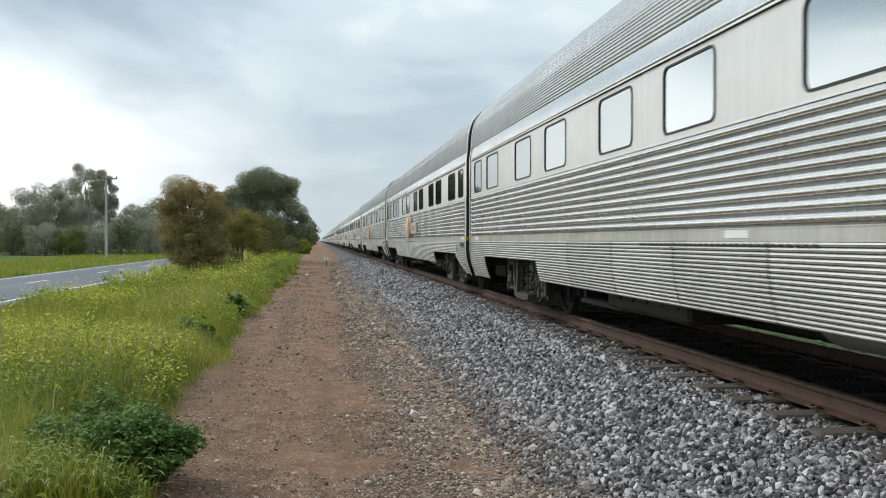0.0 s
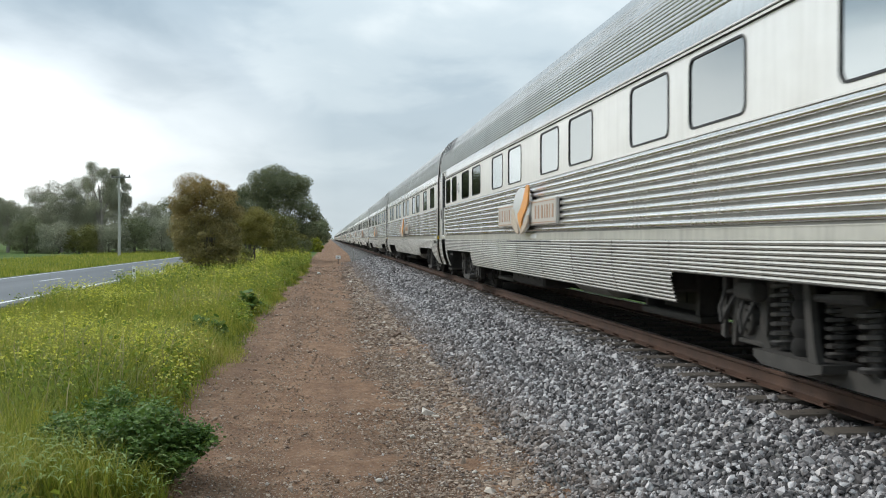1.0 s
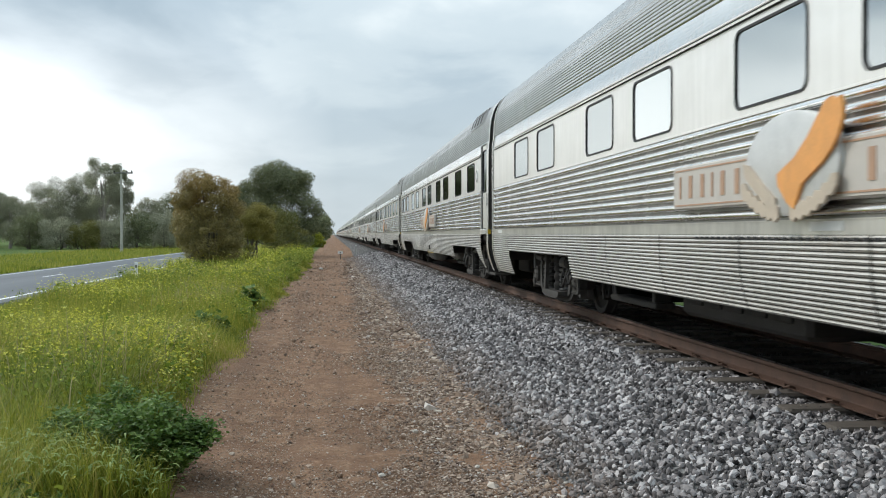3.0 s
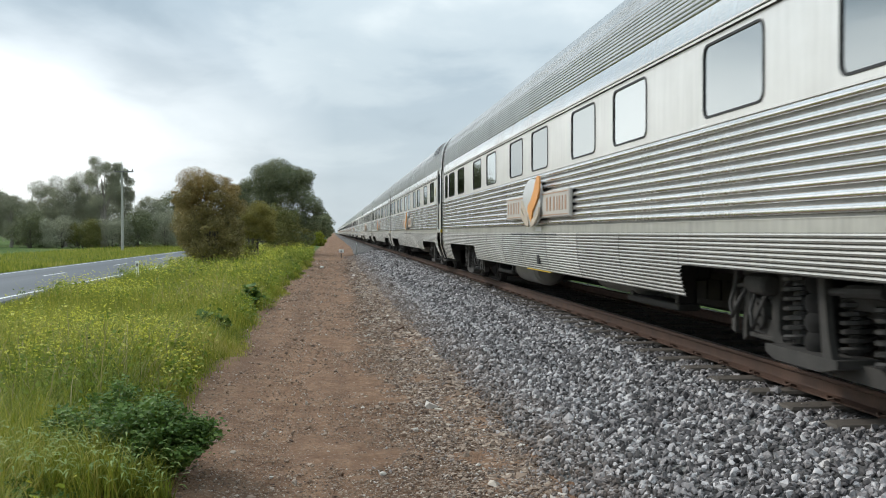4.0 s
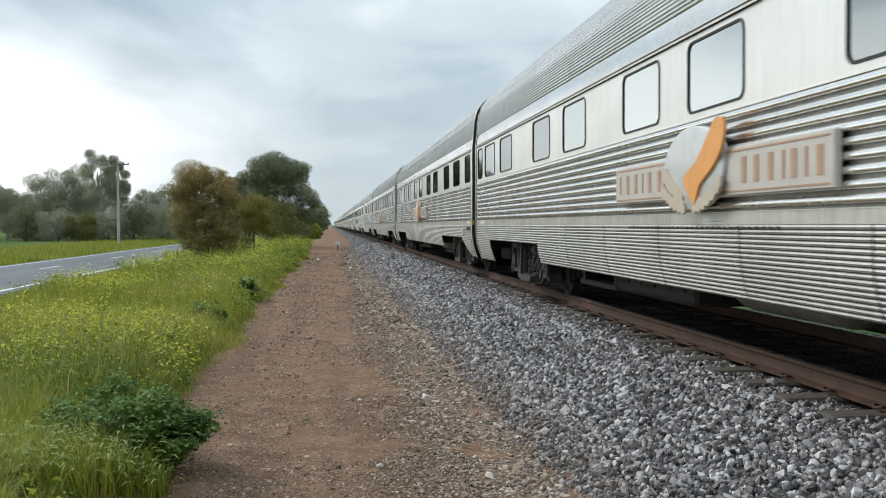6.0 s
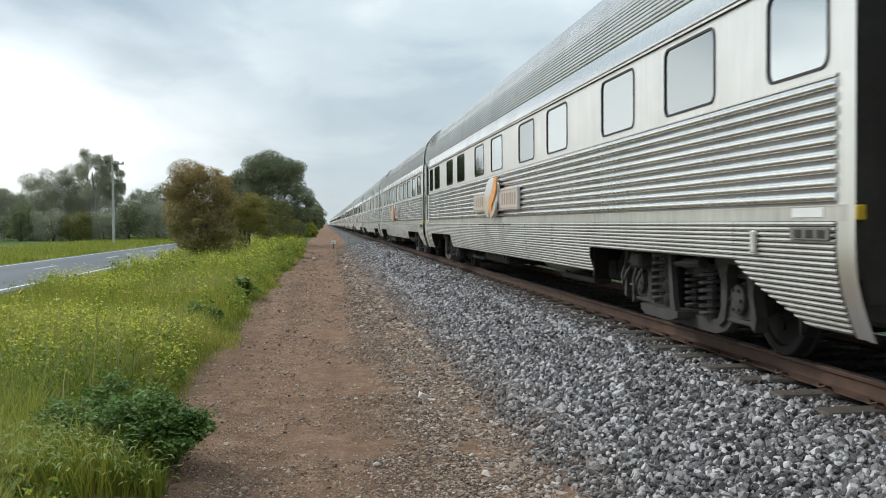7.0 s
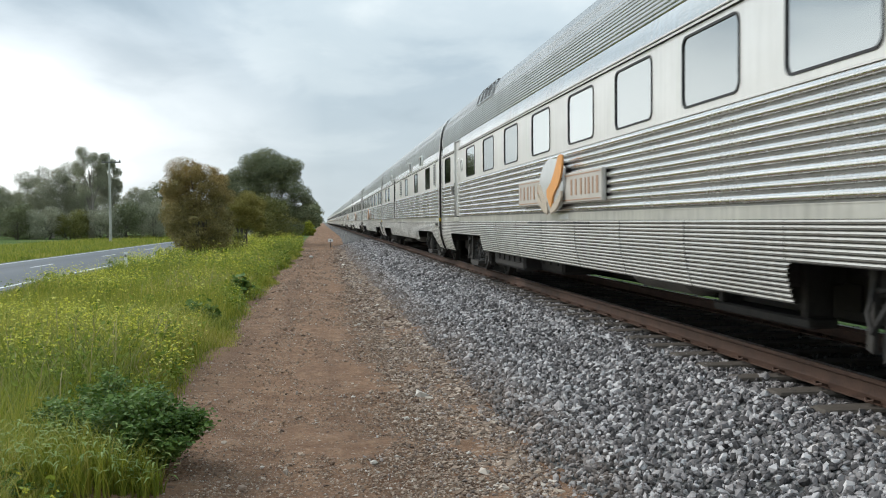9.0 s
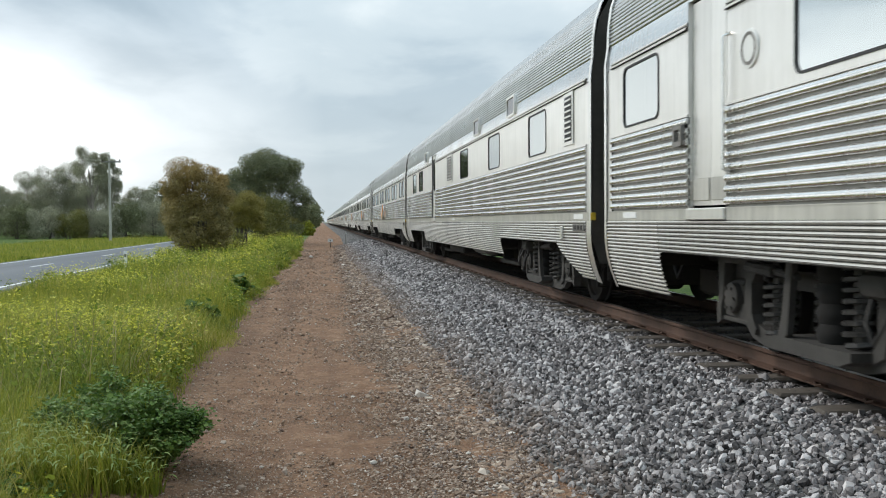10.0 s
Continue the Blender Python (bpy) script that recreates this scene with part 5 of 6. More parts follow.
W = 1.1
SPECS = {
    0: dict(label="silver stainless steel sleeping carriage with mirror-tinted windows", windows=[(22.5, 0.8), (21.0, W), (18.5, W), (16.55, W), (14.05, W), (12.1, W), (9.65, W), (7.7, W), (5.2, W), (3.3, W), (1.3, 0.8)]),
    1: dict(label="silver stainless steel sleeping carriage with end door and roof vents", windows=[(21.5, 0.82), (20.3, 0.82), (18.4, W), (16.8, W), (14.3, W), (12.65, W), (10.15, W), (8.5, W), (6.0, W), (4.4, W), (2.0, W), (0.6, 0.7)], doors=[(22.47, 0.7)], well=True, badge=(19.5, 0), emblem=True, roofvent=22.1),
    2: dict(label="silver stainless steel sleeping carriage with fluted sides", windows=[(20.7, W), (18.95, W), (16.2, W), (14.4, W), (11.95, W), (10.2, W), (7.65, W), (5.9, W), (3.42, W), (1.28, W)], emblem=True, board=-0.15),
    3: dict(label="silver stainless steel carriage with recessed door and white badge", windows=[(22.65, 0.5), (21.5, W), (19.75, W), (17.2, W), (15.4, W), (12.9, W), (11.1, W), (8.65, W), (6.83, W), (4.3, W), (2.18, W)], doors=[(0.4, 0.7)], well=True, badge=(1.26, 0), emblem=True, board=-0.40, tank=12.9, roofvent=1.6),
    4: dict(slip=0.05, board=-0.25, label="silver stainless steel carriage with recessed door and yellow badge", windows=[(22.94, 0.56), (21.8, W), (20.15, W), (17.4, W), (15.55, W), (13.0, W), (11.2, W), (8.7, W), (6.9, W), (4.4, W), (2.3, W)], doors=[(0.4, 0.7)], well=True, badge=(1.36, 1), emblem=True, roofvent=1.4),
    5: dict(slip=0.10, tail=0.42, board=-0.30, label="silver stainless steel carriage with door beside two narrow windows", windows=[(21.74, 0.78), (20.36, W), (17.75, W), (15.85, W), (13.3, W), (11.4, W), (8.9, W), (7.0, W), (4.4, W), (2.45, W), (0.61, 0.8)], doors=[(22.77, 0.72)], emblem=True, roofvent=22.0),
    6: dict(slip=0.15, board=-0.15, locker=14.8, luggage=True, label="silver stainless steel carriage with luggage door and roof vents", windows=[(22.45, 1.0), (18.9, W), (16.8, W), (14.7, W), (12.6, W), (10.55, W), (8.65, W), (6.8, W), (5.0, W), (3.1, W), (1.23, W)], doors=[(20.87, 0.75)], badge=(20.1, 0), emblem=True, roofvent=17.5),
    7: dict(slip=0.20, label="silver stainless steel service carriage with louvres and few windows", windows=[(2.75, W), (6.15, W), (9.7, W), (18.6, W), (20.6, W)], doors=[(15.3, 0.8)], louvres=[(0.97, 0.42), (11.95, 0.9)], high=[(4.6, 0.62), (8.0, 0.62), (17.0, 0.62)]),
}


def build_train():
    cars = {}
    for n, spec in SPECS.items():
        cars[n] = build_car(spec)
    order = {-1: 2, 8: 1, 9: 4, 10: 2, 11: 5, 12: 3, 13: 6, 14: 1, 15: 4, 16: 2, 17: 5, 18: 3, 19: 1, 20: 4, 21: 2, 22: 5, 23: 3, 24: 6, 25: 1, 26: 2, 27: 4, 28: 5}
    for n, kind in order.items():
        cars[n] = copy_thing(cars[kind], Matrix())
    return cars


CARS = build_train()

# ---- plants ----
def leaf_mat(name, stops, rough=0.55, sub=0.25, tip=None, spread=0.35):
    """Foliage: each leaf its own shade, with drifts of tone through the crown."""
    m, t, b = material(name)
    r = island_random(t)
    n = noise_tex(t, world_co(t), spread, 3)
    v = math_node(t, "ADD", math_node(t, "MULTIPLY", r, 0.55), math_node(t, "MULTIPLY_ADD", n, 1.1, -0.33), clamp=True)
    c = ramp(t, v, stops)
    if tip:
        zc = t.nodes.new("ShaderNodeSeparateXYZ")
        t.links.new(obj_co(t), zc.inputs[0])
        z0, z1, col = tip
        k = math_node(t, "MULTIPLY_ADD", zc.outputs[2], 1 / (z1 - z0), -z0 / (z1 - z0), clamp=True)
        k = math_node(t, "MULTIPLY", k, math_node(t, "MULTIPLY_ADD", n, 2.5, -0.6, clamp=True), clamp=True)
        c = mixc(t, k, c, col)
    t.links.new(c, b.inputs["Base Color"])
    b.inputs["Roughness"].default_value = rough
    b.inputs["Specular IOR Level"].default_value = 0.3
    tr = t.nodes.new("ShaderNodeBsdfTranslucent")
    t.links.new(c, tr.inputs["Color"])
    mx = t.nodes.new("ShaderNodeMixShader")
    mx.inputs[0].default_value = sub
    t.links.new(b.outputs[0], mx.inputs[1])
    t.links.new(tr.outputs[0], mx.inputs[2])
    t.links.new(mx.outputs[0], t.nodes["Material Output"].inputs["Surface"])
    return m


M_BARK = simple("grey_bark", (0.10, 0.085, 0.07), 0.9, vary=0.4, scale=3, bump_d=0.02)
M_PALEBARK = simple("pale_gum_bark", (0.26, 0.23, 0.195), 0.85, vary=0.35, scale=2, bump_d=0.01)

LEAF = (np.array([[0, 0, 0], [0.28, 0.45, 0.06], [0, 1.0, -0.05], [-0.28, 0.45, 0.06]], float), np.array([[0, 1, 2], [0, 2, 3]]))
LEAF_LONG = (np.array([[0, 0, 0], [0.11, 0.45, 0.05], [0, 1.0, -0.22], [-0.11, 0.45, 0.05]], float), np.array([[0, 1, 2], [0, 2, 3]]))


def build_tree(name, label, x, y, h, w, seed, leafmat, bark, leaf=0.14, count=5000, base=0.15, trunks=1, lobes=16, long=False, lean=0.0, flat=1.0, category="tree", ragged=0.5, group="", clumps=None):
    """Tapered trunk, limbs to each lobe, and a crown of many leaves in uneven lobes with gaps.
    base: height at which the crown starts, as a share of h."""
    rng = np.random.default_rng(seed)
    z0 = float(ground_z(x, y)) - 0.1
    tree = thing(name, label, category, group=group, m=pose(x, y, z0))
    # lobes: clumps round a dome, or the clumps that the tree is known to have (across, height, radius)
    cs, rs = [], []
    if clumps:
        for cx, cz, r in clumps:
            cs.append((cx, rng.uniform(-0.35, 0.2) * w * 0.5, cz))
            rs.append(r)
        lobes = len(clumps)
    for i in range(0 if clumps else lobes):
        u = (i + 0.5) / lobes
        a = i * 2.39996 + rng.uniform(-0.4, 0.4)
        zz = base + (1 - base) * (0.12 + 0.80 * u)
        prof = math.sqrt(max(0.04, 1 - ((zz - base) / (1 - base) * 1.0 - 0.38) ** 2 / 0.42))
        rad = w / 2 * prof * rng.uniform(0.45, 0.80) * flat
        cs.append((math.cos(a) * rad + lean * zz * h, math.sin(a) * rad, zz * h))
        rs.append(w * rng.uniform(0.14, 0.26))
    # ragged outliers at the rim
    for i in range(int(lobes * ragged)):
        a = rng.uniform(0, 2 * math.pi)
        zz = rng.uniform(base + 0.15, 1.0)
        prof = math.sqrt(max(0.05, 1 - ((zz - base) / (1 - base) - 0.38) ** 2 / 0.42))
        rad = w / 2 * prof * rng.uniform(0.85, 1.08)
        cs.append((math.cos(a) * rad + lean * zz * h, math.sin(a) * rad, zz * h * 0.98))
        rs.append(w * rng.uniform(0.06, 0.11))
    cs, rs = np.array(cs), np.array(rs)
    tr = Mesh()
    r0 = 0.022 * h + 0.03
    for k in range(trunks):
        ox = 0 if trunks == 1 else rng.uniform(-0.25, 0.25) * w * 0.5
        oy = 0 if trunks == 1 else rng.uniform(-0.2, 0.2) * w * 0.5
        top = h * (0.72 if trunks == 1 else rng.uniform(0.45, 0.65))
        pts = [(ox * (1 + 0.5 * u) + lean * u * h * 0.8 + 0.05 * h * math.sin(u * 4 + k) * 0.35, oy * (1 + u), top * u) for u in (0, 0.15, 0.35, 0.55, 0.8, 1)]
        tr.tube(pts, [r0 * (1.25 - 1.05 * u) / trunks ** 0.4 for u in (0, 0.12, 0.35, 0.55, 0.8, 1)], 8)
    part("trunk", tr, bark, tree)
    lb = Mesh()
    for c in cs[:lobes]:
        s = min(0.85, max(0.18, c[2] / h - 0.25))
        st = (lean * s * h * 0.8, 0, s * h * 0.72 if trunks == 1 else s * h * 0.5)
        mid = ((st[0] + c[0]) / 2 + rng.uniform(-0.05, 0.05) * w, (st[1] + c[1]) / 2 + rng.uniform(-0.05, 0.05) * w, (st[2] * 0.6 + c[2] * 0.4))
        lb.tube([st, mid, tuple(c)], [r0 * 0.30, r0 * 0.18, r0 * 0.06], 5)
    part("branchwork", lb, bark, tree)
    share = rs ** 2 / (rs ** 2).sum()
    which = rng.choice(len(cs), count, p=share)
    d = rng.normal(size=(count, 3))
    d /= np.linalg.norm(d, axis=1)[:, None]
    rad = rs[which] * (0.40 + 0.67 * rng.random(count) ** 0.55)
    pos = cs[which] + d * rad[:, None] * np.array([1, 1, 0.72])
    if long:
        pos[:, 2] -= rng.random(count) * 0.06 * h
    pos[:, 2] = np.maximum(pos[:, 2], 0.06 * h)
    size = leaf * rng.lognormal(0, 0.3, count)
    # leaves lie along the outside of their clump
    nz = d + rng.normal(0, 0.45, (count, 3)) + np.array([0, 0, 0.25])
    nz /= np.linalg.norm(nz, axis=1)[:, None]
    ax = np.cross(nz, rng.normal(size=(count, 3)))
    ax /= np.linalg.norm(ax, axis=1)[:, None]
    rot = np.stack([np.cross(ax, nz), ax, nz], 2) * size[:, None, None]
    v, f = scatter([LEAF_LONG if long else LEAF], np.zeros(count, int), pos, rot)
    part("crown", np_mesh("crown", v, f, leafmat), None, tree)
    return tree


M_LEAF_RUST = leaf_mat("rusty_olive_foliage", [(0.1, (0.125, 0.112, 0.042)), (0.5, (0.245, 0.205, 0.072)), (0.9, (0.38, 0.29, 0.105))], tip=(2.4, 4.8, (0.40, 0.25, 0.08)), spread=0.8)
M_LEAF_OLIVE = leaf_mat("olive_foliage", [(0.1, (0.085, 0.095, 0.026)), (0.5, (0.17, 0.17, 0.045)), (0.9, (0.27, 0.24, 0.07))], spread=0.8)
M_LEAF_MOSS = leaf_mat("mossy_yellow_foliage", [(0.1, (0.125, 0.115, 0.028)), (0.5, (0.245, 0.215, 0.048)), (0.9, (0.37, 0.31, 0.08))], spread=0.8)
M_LEAF_DARK = leaf_mat("dark_green_foliage", [(0.1, (0.080, 0.093, 0.046)), (0.5, (0.16, 0.175, 0.086)), (0.9, (0.25, 0.26, 0.13))], spread=0.5)
# grey-green leaves, paled so the colour carries the haze of distance
M_LEAF_GUM = leaf_mat("hazed_grey_green_foliage", [(0.1, (0.22, 0.222, 0.155)), (0.5, (0.34, 0.342, 0.24)), (0.9, (0.45, 0.45, 0.325))], sub=0.35, spread=0.25)
M_LEAF_GREEN = leaf_mat("fresh_green_foliage", [(0.1, (0.06, 0.12, 0.03)), (0.5, (0.12, 0.21, 0.055)), (0.9, (0.19, 0.28, 0.09))], spread=0.3)
M_LEAF_LIME = leaf_mat("yellow_green_foliage", [(0.1, (0.10, 0.14, 0.015)), (0.5, (0.22, 0.25, 0.02)), (0.9, (0.42, 0.38, 0.03))], spread=0.8)

build_tree("shrub", "bushy rust-tipped shrub on the grass verge", -5.62, 44.5, 4.7, 3.3, 11, M_LEAF_RUST, M_BARK, 0.065, 64000, 0.1, trunks=6, lobes=26, category="shrub", ragged=0.9)
build_tree("shrub", "rounded olive-green shrub beside a rusty shrub", -4.05, 50, 3.35, 2.3, 12, M_LEAF_MOSS, M_BARK, 0.05, 34000, 0.42, trunks=3, lobes=11, category="shrub", ragged=0.3)
build_tree("shrub", "low olive shrub at the foot of taller ones", -4.55, 46.5, 1.75, 2.0, 13, M_LEAF_OLIVE, M_BARK, 0.06, 12000, 0.05, trunks=3, lobes=12, category="shrub", ragged=0.4)
build_tree("tree", "large dark green spreading tree on the verge", -4.35, 76, 7.7, 6.3, 14, M_LEAF_DARK, M_BARK, 0.095, 90000, 0.1, trunks=2, ragged=0.0,
           clumps=((-1.9, 5.5, 1.05), (-0.9, 6.5, 1.05), (0.1, 6.9, 1.1), (1.1, 6.5, 1.0), (2.2, 6.3, 0.8), (-1.4, 4.3, 1.35), (0.2, 4.9, 1.6), (1.7, 4.9, 1.2), (2.6, 4.1, 1.0), (3.2, 3.6, 0.6), (-2.3, 3.6, 1.1), (-0.6, 2.9, 1.5), (1.3, 3.0, 1.4), (2.5, 2.5, 1.0), (0.4, 1.7, 1.3), (1.9, 1.5, 1.1), (-2.6, 2.2, 1.1), (-2.9, 4.7, 0.9), (-3.1, 3.2, 1.1), (0.6, 6.0, 1.3), (-0.4, 5.7, 1.3), (1.9, 5.7, 0.9)))
build_tree("shrub", "dark bushy undergrowth below a large tree", -4.0, 69, 3.6, 4.2, 15, M_LEAF_OLIVE, M_BARK, 0.09, 18000, 0.04, trunks=3, lobes=16, category="shrub")
build_tree("tree", "dark green tree behind the verge shrubs", -7.2, 84, 6.3, 5.2, 16, M_LEAF_DARK, M_BARK, 0.11, 20000, 0.06, trunks=2, lobes=20)
build_tree("shrub", "yellow-flowering shrub at the path edge", -2.1, 122, 1.9, 2.6, 17, M_LEAF_LIME, M_BARK, 0.16, 3500, 0.02, trunks=3, lobes=12, category="shrub")
for i, (px, py, hh, ww) in enumerate(((-2.6, 175, 4.6, 5.0), (-2.4, 215, 6.0, 5.5), (-3.8, 250, 6.2, 6.5), (-3.4, 300, 8.2, 6.0), (-9.0, 140, 5.0, 6.0), (-8.5, 200, 6.0, 7.0))):
    build_tree("tree", "distant dark tree beside the railway", px, py, hh, ww, 30 + i, M_LEAF_DARK, M_BARK, 0.34, 2200, 0.15, lobes=14, group="distant trees")

# gums and scrub beyond the road
GUMS = ((-28.0, 122, 11.8, 4.6, 0.34), (-26.3, 124, 11.0, 3.2, 0.42), (-33.6, 126, 9.4, 6.0, 0.30), (-31.0, 128, 9.9, 5.6, 0.34), (-36.8, 130, 8.6, 5.6, 0.30), (-39.5, 124, 6.9, 5.5, 0.22), (-24.8, 138, 7.0, 5.2, 0.22), (-22.0, 150, 6.8, 5.0, 0.2), (-44.0, 128, 7.6, 7.0, 0.25), (-50.0, 132, 8.2, 7.0, 0.25))
for i, (px, py, hh, ww, bb) in enumerate(GUMS):
    build_tree("gum_tree", "tall grey-green gum tree with pale trunk beyond the road", px, py, hh, ww, 50 + i, M_LEAF_GUM, M_PALEBARK, 0.17, 17000, bb, lobes=13, long=True, group="gum trees beyond the road", ragged=0.9)
SCRUB = ((-39.0, 108, 4.6, 5.4, M_LEAF_GREEN), (-35.5, 118, 4.2, 5.0, M_LEAF_DARK), (-32.0, 117, 3.6, 4.6, M_LEAF_GUM), (-29.0, 117, 3.2, 4.4, M_LEAF_OLIVE), (-26.0, 118, 3.6, 4.6, M_LEAF_GUM), (-23.5, 120, 4.2, 4.8, M_LEAF_DARK), (-21.0, 124, 4.4, 5.0, M_LEAF_GUM), (-19.3, 130, 4.8, 4.8, M_LEAF_OLIVE), (-18.8, 140, 5.2, 5.4, M_LEAF_GUM), (-18.4, 155, 5.4, 6.0, M_LEAF_DARK), (-18.6, 175, 5.8, 7.0, M_LEAF_GUM), (-19.0, 205, 6.5, 8.0, M_LEAF_DARK), (-45.0, 112, 4.6, 6.0, M_LEAF_DARK), (-50.0, 112, 4.8, 6.0, M_LEAF_GUM))
for i, (px, py, hh, ww, mt) in enumerate(SCRUB):
    build_tree("scrub_bush", "dense roadside scrub bush below gum trees", px, py, hh, ww, 80 + i, mt, M_BARK, 0.13, 11000, 0.02, trunks=3, lobes=14, category="bush", group="scrub along the road")


for i in range(9):
    build_tree("scrub_bush", "tall grey-green thicket behind gum trees", -51 + i * 3.5, 148 + 5 * math.sin(i * 2.1), 6.6 + 1.2 * math.sin(i * 1.7), 6.5, 120 + i, M_LEAF_GUM if i % 2 else M_LEAF_DARK, M_BARK, 0.2, 7000, 0.02, trunks=3, lobes=16, category="bush", group="scrub along the road")


def far_woods():
    """A low line of woods along the horizon on both sides."""
    rng = np.random.default_rng(9)
    n = 26000
    side = rng.random(n) < 0.6
    x = np.where(side, -rng.uniform(30, 520, n), rng.uniform(14, 400, n))
    y = rng.uniform(170, 760, n) + np.where(side, 0, 60)
    z = rng.random(n) ** 0.7 * (4.5 + 2.5 * np.sin(x * 0.05) + 2 * np.sin(y * 0.031))
    pos = np.stack([x, y, z], 1)
    size = 1.5 * rng.lognormal(0, 0.35, n)
    rot = rand_rot(rng, n) * size[:, None, None]
    v, f = scatter([LEAF], np.zeros(n, int), pos, rot)
    tagged(new("far_woods", np_mesh("far_woods", v, f, M_LEAF_GUM)), "low line of distant grey-green woods", "woods", kind="stuff")


far_woods()

# grasses: blades of three to four points that bend over
M_GRASS = leaf_mat("verge_grass", [(0.05, (0.070, 0.110, 0.014)), (0.40, (0.225, 0.27, 0.032)), (0.70, (0.41, 0.385, 0.062)), (0.97, (0.58, 0.46, 0.19))], rough=0.6, sub=0.35, spread=0.5)
M_STRAW = leaf_mat("dry_seed_grass", [(0.1, (0.24, 0.21, 0.09)), (0.6, (0.38, 0.33, 0.16)), (0.9, (0.50, 0.42, 0.24))], rough=0.7, sub=0.3, spread=1.0)
M_WEED = leaf_mat("mallow_leaves", [(0.1, (0.05, 0.105, 0.02)), (0.5, (0.105, 0.185, 0.036)), (0.9, (0.20, 0.28, 0.065))], rough=0.5, sub=0.25, spread=3.0)
M_HERB = leaf_mat("mustard_foliage", [(0.05, (0.06, 0.105, 0.015)), (0.45, (0.18, 0.255, 0.032)), (0.75, (0.31, 0.35, 0.05)), (0.97, (0.42, 0.41, 0.09))], rough=0.6, sub=0.35, spread=0.9)
M_PETAL = leaf_mat("yellow_petals", [(0.1, (0.55, 0.52, 0.05)), (0.6, (0.76, 0.72, 0.08)), (0.95, (0.85, 0.83, 0.35))], rough=0.6, sub=0.4, spread=1.0)

BLADE = (np.array([[-0.5, 0, 0], [0.5, 0, 0], [0.42, 0.10, 0.40], [-0.42, 0.10, 0.40], [0.27, 0.30, 0.76], [-0.27, 0.30, 0.76], [0, 0.62, 1.0]], float), np.array([[0, 1, 2], [0, 2, 3], [3, 2, 4], [3, 4, 5], [5, 4, 6]]))
BLADE_FAR = (np.array([[-0.5, 0, 0], [0.5, 0, 0], [0, 0.35, 1.0]], float), np.array([[0, 1, 2]]))


def blades(rng, x, y, height, width, zoff=0.0):
    n = len(x)
    a = rng.uniform(0, 2 * np.pi, n)
    c, s = np.cos(a), np.sin(a)
    bend = height * rng.uniform(0.5, 1.3, n)
    m = np.zeros((n, 3, 3))
    m[:, 0, 0], m[:, 1, 0] = c * width, s * width
    m[:, 0, 1], m[:, 1, 1] = -s * bend, c * bend
    m[:, 2, 2] = height
    return np.stack([x, y, ground_z(x, y) + zoff], 1), m


def drift(x, y, s, k):
    """Slow uneven pattern between 0 and 1 for where plants stand thick."""
    return 0.5 + 0.25 * np.sin(x * s + k) * np.cos(y * s * 0.7 + 2 * k) + 0.25 * np.sin((x + y) * s * 0.6 + 1.7 * k)


def tall(x, y):
    """Height of the verge growth: low by the path, higher inward."""
    return np.clip((verge(y) - x) / 0.6, 0.12, 1.0) * (0.6 + 0.55 * drift(x, y, 1.3, 0.4)) * np.clip((x + 7.9) / 1.6, 0.22, 1.0)


